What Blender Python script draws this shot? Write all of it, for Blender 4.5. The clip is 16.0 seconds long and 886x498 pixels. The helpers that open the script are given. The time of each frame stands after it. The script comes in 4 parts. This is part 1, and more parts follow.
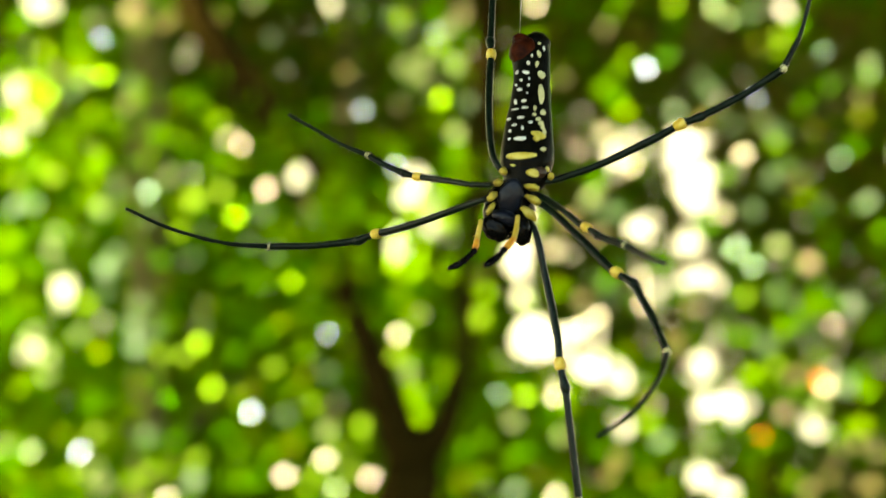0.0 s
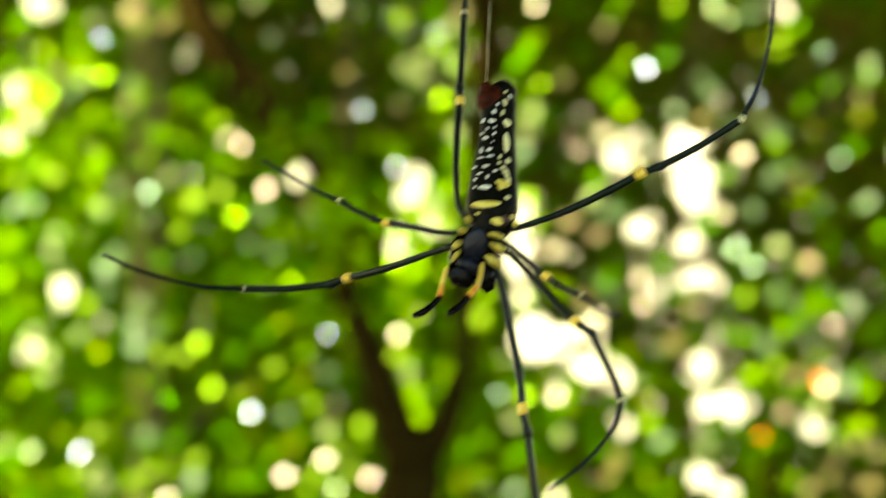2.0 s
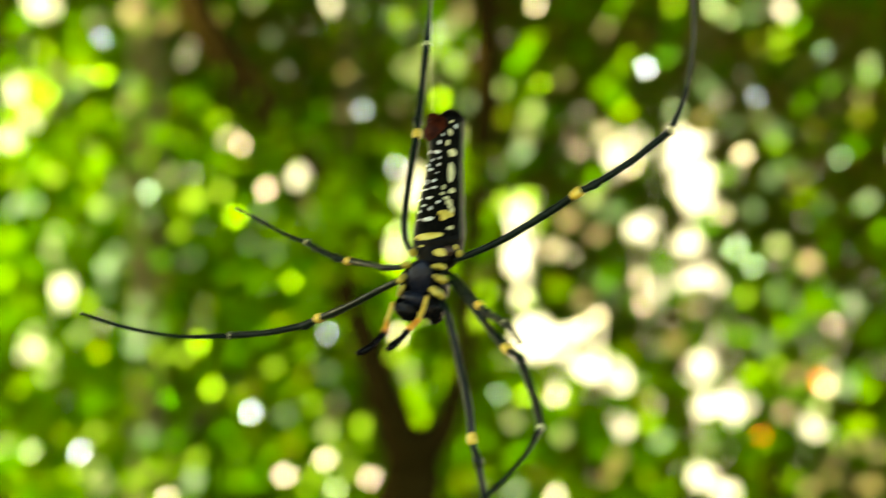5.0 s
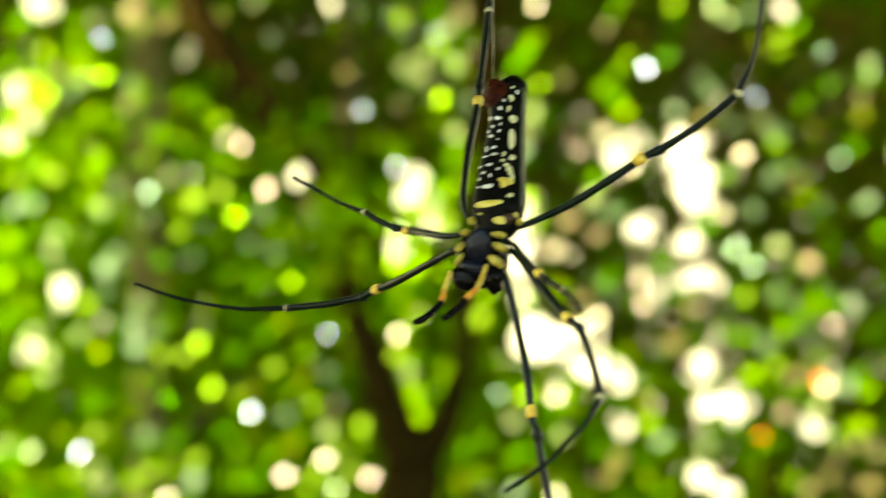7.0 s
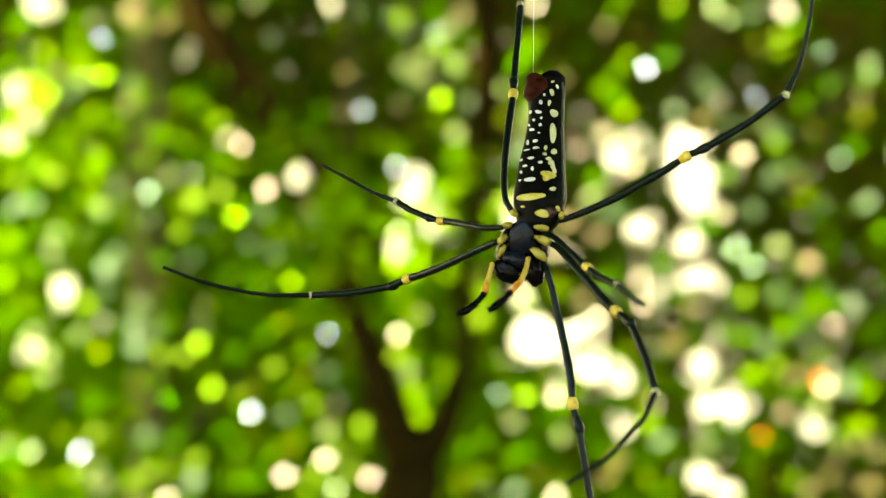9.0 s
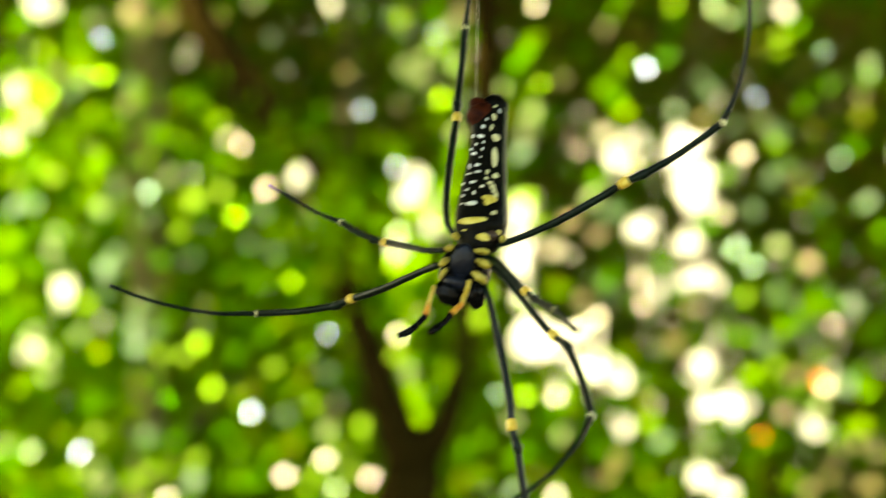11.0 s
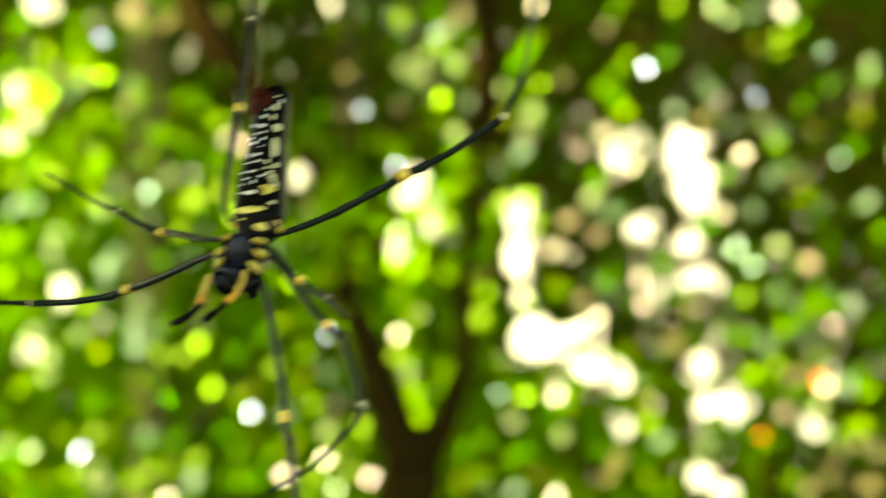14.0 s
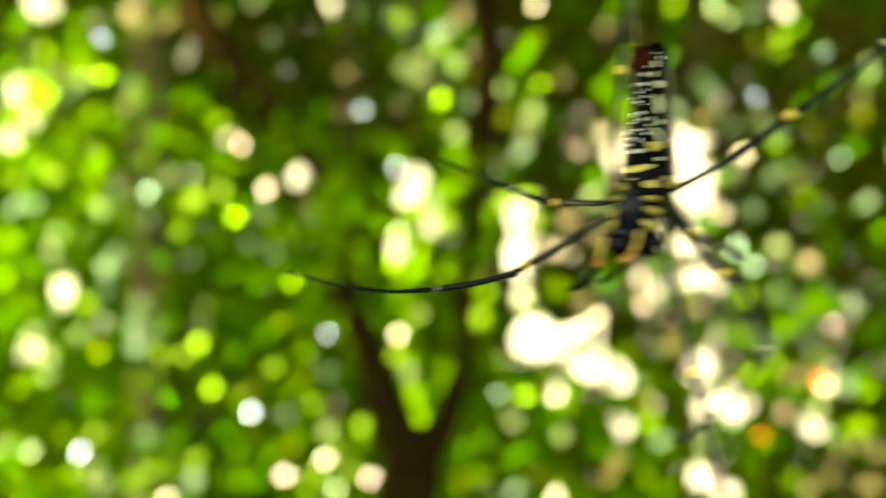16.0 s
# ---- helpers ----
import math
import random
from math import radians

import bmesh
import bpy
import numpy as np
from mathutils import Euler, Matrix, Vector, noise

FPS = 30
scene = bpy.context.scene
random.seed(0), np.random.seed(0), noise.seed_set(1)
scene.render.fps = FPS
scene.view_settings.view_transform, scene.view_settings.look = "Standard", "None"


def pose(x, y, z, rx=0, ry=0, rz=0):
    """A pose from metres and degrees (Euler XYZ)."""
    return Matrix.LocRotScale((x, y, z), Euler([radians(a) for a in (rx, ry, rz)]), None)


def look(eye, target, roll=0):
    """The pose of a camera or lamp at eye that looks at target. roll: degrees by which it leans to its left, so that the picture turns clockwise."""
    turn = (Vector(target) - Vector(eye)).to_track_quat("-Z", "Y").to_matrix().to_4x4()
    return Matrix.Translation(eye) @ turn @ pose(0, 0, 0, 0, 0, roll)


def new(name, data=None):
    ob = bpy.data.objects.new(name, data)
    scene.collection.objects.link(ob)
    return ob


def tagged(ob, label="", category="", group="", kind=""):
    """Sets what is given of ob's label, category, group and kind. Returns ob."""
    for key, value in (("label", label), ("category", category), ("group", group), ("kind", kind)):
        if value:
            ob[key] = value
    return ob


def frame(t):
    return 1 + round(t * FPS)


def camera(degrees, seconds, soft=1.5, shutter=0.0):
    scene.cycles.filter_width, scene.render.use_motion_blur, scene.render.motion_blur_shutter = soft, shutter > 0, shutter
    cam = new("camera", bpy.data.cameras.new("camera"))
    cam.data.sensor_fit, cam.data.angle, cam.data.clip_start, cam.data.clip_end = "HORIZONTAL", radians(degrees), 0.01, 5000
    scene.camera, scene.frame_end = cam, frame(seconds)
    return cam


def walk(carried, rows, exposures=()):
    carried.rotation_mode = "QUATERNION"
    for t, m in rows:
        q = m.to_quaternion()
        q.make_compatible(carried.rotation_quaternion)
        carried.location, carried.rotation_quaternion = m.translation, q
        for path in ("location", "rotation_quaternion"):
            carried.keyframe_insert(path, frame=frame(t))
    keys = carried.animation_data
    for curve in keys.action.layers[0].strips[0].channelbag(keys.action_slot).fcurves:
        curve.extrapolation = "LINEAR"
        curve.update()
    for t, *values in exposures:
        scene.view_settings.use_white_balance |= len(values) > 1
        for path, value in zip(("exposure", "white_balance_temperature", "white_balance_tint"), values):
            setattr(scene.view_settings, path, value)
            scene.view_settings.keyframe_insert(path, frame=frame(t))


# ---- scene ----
# The camera stands still, level, with a long lens two hand's lengths from the spider.
EYE = (0.0, -0.425, 1.5)
cam = camera(22, 16.0, soft=1.3, shutter=0.5)
EXPOSURES = [(0, 3.41, 9050, -1), (1, 3.45, 9050, -1), (2, 3.41, 9050, -1), (3, 3.48, 9050, -1), (4, 3.48, 9050, -1), (6.5, 3.41, 9050, -1), (7.5, 3.52, 9050, -1), (8.5, 3.48, 9050, -1), (9, 3.46, 9050, -1), (11.5, 3.50, 9050, -1), (13, 3.55, 9050, -1), (13.5, 3.55, 9050, -1), (14.5, 3.46, 9050, -1), (15, 3.40, 9050, -1), (16, 3.42, 9050, -1)]
walk(cam, [(0, look(EYE, (0, 0, 1.5))), (16, look(EYE, (0, 0, 1.5)))], exposures=EXPOSURES)
cam.data.dof.use_dof = True
cam.data.dof.focus_distance = 0.426
cam.data.dof.aperture_fstop = 17.4
cam.data.dof.aperture_blades = 0

# ---- light: low sky from the open side, sun from one side through a slit in an unseen canopy ----
SUN_ELEVATION = radians(50)
world = bpy.data.worlds.new("sky")
scene.world = world
world.use_nodes = True
wn = world.node_tree.nodes
sky = wn.new("ShaderNodeTexSky")
sky.sky_type, sky.sun_disc = "NISHITA", False
sky.sun_elevation, sky.sun_rotation = SUN_ELEVATION, radians(270)
wn["Background"].inputs["Strength"].default_value = 0.09
world.node_tree.links.new(sky.outputs["Color"], wn["Background"].inputs["Color"])
sun = new("sun", bpy.data.lights.new("sun", "SUN"))
sun.data.energy, sun.data.angle, sun.data.color = 5.0, radians(0.5), (1.0, 0.95, 0.86)
sun.matrix_world = look((-math.cos(SUN_ELEVATION) * 20, 8.24, math.sin(SUN_ELEVATION) * 20), (0, 8.24, 0))


# ---- materials ----
def material(name):
    m = bpy.data.materials.new(name)
    m.use_nodes = True
    return m, m.node_tree.nodes, m.node_tree.links, m.node_tree.nodes["Principled BSDF"]


def noise_ramp(nodes, links, scale, stops, detail=4.0):
    coord = nodes.new("ShaderNodeTexCoord")
    tex = nodes.new("ShaderNodeTexNoise")
    tex.inputs["Scale"].default_value, tex.inputs["Detail"].default_value = scale, detail
    links.new(coord.outputs["Object"], tex.inputs["Vector"])
    ramp = nodes.new("ShaderNodeValToRGB")
    fill_ramp(ramp, stops)
    links.new(tex.outputs["Fac"], ramp.inputs["Fac"])
    return tex, ramp


def fill_ramp(ramp, stops):
    while len(ramp.color_ramp.elements) < len(stops):
        ramp.color_ramp.elements.new(0.5)
    for e, (p, c) in zip(ramp.color_ramp.elements, stops):
        e.position, e.color = p, (*c, 1)


def bump_from(nodes, links, bsdf, tex, strength, distance):
    b = nodes.new("ShaderNodeBump")
    b.inputs["Strength"].default_value, b.inputs["Distance"].default_value = strength, distance
    links.new(tex.outputs["Fac"], b.inputs["Height"])
    links.new(b.outputs["Normal"], bsdf.inputs["Normal"])


def surface(name, scale, stops, rough, bump=0.3, distance=0.0002, gloss=0.3):
    m, n, l, b = material(name)
    tex, ramp = noise_ramp(n, l, scale, stops)
    l.new(ramp.outputs["Color"], b.inputs["Base Color"])
    b.inputs["Roughness"].default_value = rough
    b.inputs["Specular IOR Level"].default_value = gloss
    bump_from(n, l, b, tex, bump, distance)
    return m


def leaf_material(name, stops, rough=0.45, through_light=0.35, by_object=False, gloss=0.03):
    m, n, l, b = material(name)
    ramp = n.new("ShaderNodeValToRGB")
    fill_ramp(ramp, stops)
    if by_object:
        l.new(n.new("ShaderNodeObjectInfo").outputs["Random"], ramp.inputs["Fac"])
    else:
        l.new(n.new("ShaderNodeNewGeometry").outputs["Random Per Island"], ramp.inputs["Fac"])
    tex, shade = noise_ramp(n, l, 60, [(0.3, (0.75, 0.75, 0.75)), (0.7, (1, 1, 1))])
    mix = n.new("ShaderNodeMix")
    mix.data_type, mix.blend_type = "RGBA", "MULTIPLY"
    mix.inputs["Factor"].default_value = 1.0
    l.new(ramp.outputs["Color"], mix.inputs["A"])
    l.new(shade.outputs["Color"], mix.inputs["B"])
    l.new(mix.outputs["Result"], b.inputs["Base Color"])
    b.inputs["Roughness"].default_value = rough
    b.inputs["Specular IOR Level"].default_value = gloss
    tr = n.new("ShaderNodeBsdfTranslucent")
    l.new(mix.outputs["Result"], tr.inputs["Color"])
    both = n.new("ShaderNodeMixShader")
    both.inputs["Fac"].default_value = through_light
    l.new(b.outputs["BSDF"], both.inputs[1])
    l.new(tr.outputs["BSDF"], both.inputs[2])
    l.new(both.outputs["Shader"], n["Material Output"].inputs["Surface"])
    return m


M_BLACK = surface("black_chitin", 700, [(0.35, (0.001, 0.0013, 0.001)), (0.7, (0.0035, 0.0035, 0.003))], 0.24, 0.5, 0.0002, 0.07)
M_LEG = surface("leg_chitin", 1500, [(0.35, (0.002, 0.005, 0.0025)), (0.7, (0.006, 0.014, 0.008))], 0.30, 0.7, 0.00010, 0.10)
M_ABDOMEN = surface("abdomen_skin", 500, [(0.3, (0.0015, 0.0015, 0.001)), (0.62, (0.0035, 0.0035, 0.002)), (0.82, (0.012, 0.008, 0.003))], 0.42, 0.8, 0.0002, 0.03)
M_STERNUM = surface("sternum_chitin", 700, [(0.3, (0.0025, 0.0036, 0.0062)), (0.7, (0.007, 0.0095, 0.016))], 0.28, 0.8, 0.0003, 0.14)
M_BROWN = surface("brown_skin", 600, [(0.3, (0.012, 0.006, 0.003)), (0.7, (0.04, 0.017, 0.005))], 0.4, 0.3, 0.0001)
M_OLIVE = surface("olive_skin", 500, [(0.3, (0.012, 0.018, 0.006)), (0.7, (0.05, 0.065, 0.028))], 0.5, 0.3, 0.0001)
M_RED = surface("spinneret_skin", 700, [(0.3, (0.010, 0.0022, 0.0010)), (0.7, (0.042, 0.008, 0.0020))], 0.55, 0.7, 0.0003, 0.04)
M_YELLOW = surface("yellow_pigment", 800, [(0.25, (0.26, 0.19, 0.015)), (0.45, (0.44, 0.36, 0.05)), (0.7, (0.56, 0.50, 0.13))], 0.5, 0.5, 0.0001)
M_BAND = surface("band_pigment", 800, [(0.25, (0.34, 0.20, 0.015)), (0.45, (0.54, 0.37, 0.04)), (0.7, (0.63, 0.50, 0.11))], 0.45, 0.5, 0.0001)
M_HIP = surface("hip_skin", 420, [(0.30, (0.03, 0.022, 0.006)), (0.40, (0.19, 0.15, 0.012)), (0.52, (0.33, 0.27, 0.03)), (0.74, (0.43, 0.39, 0.10))], 0.5, 0.6, 0.0002)
M_PALP = surface("palp_skin", 900, [(0.3, (0.46, 0.30, 0.03)), (0.7, (0.60, 0.46, 0.09))], 0.45, 0.3, 0.00005)
M_ORANGE = surface("orange_palp", 900, [(0.3, (0.50, 0.16, 0.014)), (0.7, (0.62, 0.33, 0.03))], 0.45, 0.3, 0.00005)
M_WHITE = surface("white_pigment", 1200, [(0.3, (0.50, 0.52, 0.43)), (0.7, (0.68, 0.69, 0.60))], 0.5, 0.3, 0.00004)
M_CREAM = surface("cream_pigment", 1200, [(0.3, (0.40, 0.39, 0.18)), (0.7, (0.56, 0.53, 0.27))], 0.5, 0.3, 0.00004)
M_BARK = surface("bark", 14, [(0.3, (0.012, 0.0085, 0.0015)), (0.7, (0.027, 0.018, 0.004))], 0.95, 0.8, 0.02, 0.0)
M_PALE_BARK = surface("pale_bark", 9, [(0.3, (0.08, 0.075, 0.02)), (0.7, (0.17, 0.15, 0.06))], 0.9, 0.8, 0.02, 0.05)
M_TWIG = surface("twig", 40, [(0.3, (0.04, 0.03, 0.015)), (0.7, (0.08, 0.06, 0.03))], 0.8)
M_SOIL = surface("leaf_litter", 3.0, [(0.3, (0.05, 0.035, 0.02)), (0.55, (0.11, 0.075, 0.04)), (0.75, (0.05, 0.07, 0.015))], 0.95, 0.8, 0.05)
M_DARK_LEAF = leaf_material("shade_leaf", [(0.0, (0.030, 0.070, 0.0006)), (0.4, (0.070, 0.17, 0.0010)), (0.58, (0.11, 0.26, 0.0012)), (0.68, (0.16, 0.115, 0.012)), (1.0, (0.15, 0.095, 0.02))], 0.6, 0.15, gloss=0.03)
# Green raised beyond a real leaf's, to imitate light on the foliage.
M_BRIGHT_LEAF = leaf_material("bright_leaf", [(0.0, (0.075, 0.29, 0.002)), (0.5, (0.16, 0.42, 0.002)), (1.0, (0.28, 0.49, 0.004))], 0.5, 0.45, gloss=0.03)
M_CANOPY = leaf_material("canopy_leaf", [(0.0, (0.02, 0.05, 0.006)), (1.0, (0.06, 0.13, 0.015))], 0.5, 0.1)


def waxy_leaf(name, skin, sheen, rough=0.42, wax=0.055):
    """A leaf with a thin waxy skin that mirrors the sun in its own tint; each leaf a little different."""
    stops = [(0.0, tuple(c * 0.8 for c in skin)), (1.0, skin)]
    m = leaf_material(name, stops, 0.6, 0.1, True, 0.0)
    n, l = m.node_tree.nodes, m.node_tree.links
    gloss = n.new("ShaderNodeBsdfGlossy")
    gloss.inputs["Color"].default_value, gloss.inputs["Roughness"].default_value = (*sheen, 1), rough
    coat = n.new("ShaderNodeMixShader")
    coat.inputs["Fac"].default_value = wax
    under = n["Material Output"].inputs["Surface"].links[0].from_socket
    l.new(under, coat.inputs[1])
    l.new(gloss.outputs["BSDF"], coat.inputs[2])
    l.new(coat.outputs["Shader"], n["Material Output"].inputs["Surface"])
    return m


M_SPRAY = {
    "yellow": waxy_leaf("yellow_green_leaf", (0.13, 0.22, 0.004), (0.49, 1.0, 0.05)),
    "green": waxy_leaf("bright_green_leaf", (0.06, 0.21, 0.002), (0.23, 1.0, 0.006)),
    # Pale and grey kinds: a whitish glint over green, put into the colour.
    "pale": waxy_leaf("pale_leaf", (0.15, 0.20, 0.07), (0.68, 1.0, 0.42)),
    "grey": waxy_leaf("grey_green_leaf", (0.13, 0.20, 0.10), (0.60, 1.0, 0.62)),
    "olive": waxy_leaf("olive_leaf", (0.11, 0.145, 0.004), (0.38, 0.62, 0.01)),
    "tan": waxy_leaf("dry_leaf", (0.20, 0.155, 0.09), (1.0, 0.84, 0.70)),
    # Cream kinds imitate light through foliage gaps by their colour.
    "cream": waxy_leaf("light_gap_leaf", (0.22, 0.20, 0.12), (1.0, 0.95, 0.70)),
    "rust": waxy_leaf("rust_leaf", (0.26, 0.10, 0.02), (1.0, 0.30, 0.02)),
    # Blue-white skin and sheen imitate the sky's glint on a leaf.
    "sky_glint": waxy_leaf("sky_glint_leaf", (0.16, 0.19, 0.21), (0.74, 0.92, 1.0), wax=0.10),
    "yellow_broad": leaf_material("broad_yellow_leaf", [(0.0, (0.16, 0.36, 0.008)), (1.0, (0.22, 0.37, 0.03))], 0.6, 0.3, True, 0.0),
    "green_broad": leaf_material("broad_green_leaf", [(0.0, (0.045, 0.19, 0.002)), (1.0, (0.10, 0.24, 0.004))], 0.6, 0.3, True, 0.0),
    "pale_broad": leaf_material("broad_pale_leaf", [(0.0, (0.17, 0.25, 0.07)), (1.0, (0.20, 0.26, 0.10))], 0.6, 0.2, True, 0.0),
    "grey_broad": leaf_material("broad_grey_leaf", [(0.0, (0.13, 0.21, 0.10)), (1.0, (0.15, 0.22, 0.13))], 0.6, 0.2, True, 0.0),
    # Darker copies of the leaf colours, to look weakly lit in full sun.
    "dull_yellow": leaf_material("dimmed_yellow_leaf", [(0.0, (0.055, 0.13, 0.003)), (1.0, (0.075, 0.135, 0.006))], 0.6, 0.2, True, 0.0),
    "dull_green": leaf_material("dimmed_green_leaf", [(0.0, (0.030, 0.115, 0.002)), (1.0, (0.045, 0.12, 0.003))], 0.6, 0.2, True, 0.0),
    "dull_pale": leaf_material("dimmed_pale_leaf", [(0.0, (0.095, 0.125, 0.045)), (1.0, (0.11, 0.13, 0.06))], 0.6, 0.2, True, 0.0),
    "dull_grey": leaf_material("dimmed_grey_leaf", [(0.0, (0.065, 0.115, 0.045)), (1.0, (0.080, 0.120, 0.065))], 0.6, 0.2, True, 0.0),
    "dull_olive": leaf_material("dimmed_olive_leaf", [(0.0, (0.070, 0.095, 0.005)), (1.0, (0.085, 0.10, 0.006))], 0.6, 0.2, True, 0.0),
    "dull_tan": leaf_material("dimmed_tan_leaf", [(0.0, (0.115, 0.098, 0.030)), (1.0, (0.105, 0.098, 0.045))], 0.6, 0.2, True, 0.0),
    "cream_broad": leaf_material("broad_light_gap_leaf", [(0.0, (0.30, 0.27, 0.17)), (1.0, (0.34, 0.31, 0.21))], 0.6, 0.2, True, 0.0),
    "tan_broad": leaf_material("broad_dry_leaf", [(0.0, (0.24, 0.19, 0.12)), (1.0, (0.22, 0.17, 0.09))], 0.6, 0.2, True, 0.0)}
M_SILK, _n, _l, _b = material("silk")
_b.inputs["Base Color"].default_value, _b.inputs["Roughness"].default_value = (0.55, 0.52, 0.28, 1), 0.4

# Emission stands in for lit sky and distance seen through the foliage gaps.
M_DISTANCE, _n, _l, _b = material("glowing_distance")
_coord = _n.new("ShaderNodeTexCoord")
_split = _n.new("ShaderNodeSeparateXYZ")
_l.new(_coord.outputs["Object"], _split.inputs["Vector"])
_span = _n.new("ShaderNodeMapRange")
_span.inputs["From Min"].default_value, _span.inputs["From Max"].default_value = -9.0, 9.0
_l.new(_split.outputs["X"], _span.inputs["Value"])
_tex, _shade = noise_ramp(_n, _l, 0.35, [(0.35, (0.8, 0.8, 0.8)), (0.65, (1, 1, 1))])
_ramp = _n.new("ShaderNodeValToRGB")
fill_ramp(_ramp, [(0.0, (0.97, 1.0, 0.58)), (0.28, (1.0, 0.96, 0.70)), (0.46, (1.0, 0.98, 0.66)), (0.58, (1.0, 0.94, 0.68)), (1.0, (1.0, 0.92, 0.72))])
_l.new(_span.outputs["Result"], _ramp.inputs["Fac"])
_glow_tint = _n.new("ShaderNodeMix")
_glow_tint.data_type, _glow_tint.blend_type = "RGBA", "MULTIPLY"
_glow_tint.inputs["Factor"].default_value = 1.0
_l.new(_ramp.outputs["Color"], _glow_tint.inputs["A"])
_l.new(_shade.outputs["Color"], _glow_tint.inputs["B"])
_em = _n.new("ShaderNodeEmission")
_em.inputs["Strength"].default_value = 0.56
_l.new(_glow_tint.outputs["Result"], _em.inputs["Color"])
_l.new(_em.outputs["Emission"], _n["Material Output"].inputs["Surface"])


# ---- mesh helpers ----
MM = 0.001


def mesh_from(name, verts, faces, mat, smooth=True):
    me = bpy.data.meshes.new(name)
    me.from_pydata([tuple(v) for v in verts], [], faces)
    me.materials.append(mat)
    if smooth:
        me.polygons.foreach_set("use_smooth", [True] * len(me.polygons))
    me.update()
    return me


def part(name, me, parent, label=""):
    ob = new(name, me)
    ob.parent = parent
    return tagged(ob, label) if label else ob


def thing(name, label, category, place=(0, 0, 0), group="", kind=""):
    ob = new(name)
    ob.location = place
    return tagged(ob, label, category, group, kind)


def spline(points, steps=6):
    """Catmull-Rom through points (tuples of any length)."""
    p = [np.array(q, float) for q in points]
    p = [2 * p[0] - p[1]] + p + [2 * p[-1] - p[-2]]
    out = []
    for i in range(1, len(p) - 2):
        for k in range(steps):
            t = k / steps
            a, b, c, d = p[i - 1:i + 3]
            out.append(0.5 * (2 * b + (c - a) * t + (2 * a - 5 * b + 4 * c - d) * t * t + (3 * b - a - 3 * c + d) * t ** 3))
    out.append(p[-2])
    return out


def tube(name, points, mat, sides=12, steps=6, uneven=0.0, hairs=0):
    """A tapered, capped tube through points (x, y, z, radius), with short bristles if wanted."""
    ring = spline(points, steps)
    verts, faces = [], []
    normal = None
    for i, q in enumerate(ring):
        ahead = Vector(ring[min(i + 1, len(ring) - 1)][:3]) - Vector(ring[max(i - 1, 0)][:3])
        ahead.normalize()
        if normal is None:
            normal = ahead.orthogonal().normalized()
        normal = (normal - ahead * normal.dot(ahead)).normalized()
        side = ahead.cross(normal)
        for k in range(sides):
            a = 2 * math.pi * k / sides
            r = max(q[3], 1e-6) * (1 + uneven * noise.noise(Vector((k * 1.7, i * 0.6, points[0][0] * 50))))
            verts.append(Vector(q[:3]) + (normal * math.cos(a) + side * math.sin(a)) * r)
    for i in range(len(ring) - 1):
        for k in range(sides):
            a, b = i * sides + k, i * sides + (k + 1) % sides
            faces.append((a, b, b + sides, a + sides))
    for base, end in ((0, 0), ((len(ring) - 1) * sides, -1)):
        verts.append(Vector(ring[end][:3]))
        c = len(verts) - 1
        for k in range(sides):
            a, b = base + k, base + (k + 1) % sides
            faces.append((c, b, a) if end == 0 else (c, a, b))
    rng = random.Random(hairs * 7 + int(abs(points[0][0]) * 1e5))
    for _ in range(hairs):
        i = rng.randrange(len(ring) - 1)
        t = rng.random()
        q = np.array(ring[i]) * (1 - t) + np.array(ring[i + 1]) * t
        ahead = (Vector(ring[i + 1][:3]) - Vector(ring[i][:3])).normalized()
        out = Vector((rng.gauss(0, 1), rng.gauss(0, 1), rng.gauss(0, 1)))
        out = (out - ahead * out.dot(ahead)).normalized()
        root = Vector(q[:3]) + out * (q[3] * 0.9)
        tip = root + (out + ahead * rng.uniform(0.6, 1.6)).normalized() * rng.uniform(0.0004, 0.0009)
        wide = ahead.cross(out) * 0.00006
        k = len(verts)
        verts += [root + wide, root - wide, root + ahead * 0.00005, tip]
        faces += [(k, k + 1, k + 3), (k + 1, k + 2, k + 3), (k + 2, k, k + 3)]
    return mesh_from(name, verts, faces, mat)


def egg(name, centre, radii, mat, turn=(0, 0, 0), lump=0.0, rings=14, sides=20, seed=0.0):
    """An ellipsoid with a slightly uneven skin."""
    rot = Euler([radians(a) for a in turn]).to_matrix()
    verts, faces = [], []
    for i in range(rings + 1):
        th = math.pi * i / rings
        for k in range(sides):
            ph = 2 * math.pi * k / sides
            d = Vector((math.sin(th) * math.cos(ph), math.sin(th) * math.sin(ph), math.cos(th)))
            f = 1 + lump * noise.noise(d * 2.2 + Vector((seed, seed, 0)))
            verts.append(Vector(centre) + rot @ Vector((d.x * radii[0], d.y * radii[1], d.z * radii[2])) * f)
    for i in range(rings):
        for k in range(sides):
            a, b = i * sides + k, i * sides + (k + 1) % sides
            faces.append((a, b, b + sides, a + sides))
    me = mesh_from(name, verts, faces, mat)
    bm = bmesh.new()
    bm.from_mesh(me)
    bmesh.ops.remove_doubles(bm, verts=bm.verts, dist=1e-7)
    bmesh.ops.recalc_face_normals(bm, faces=bm.faces)
    bm.to_mesh(me)
    bm.free()
    return me


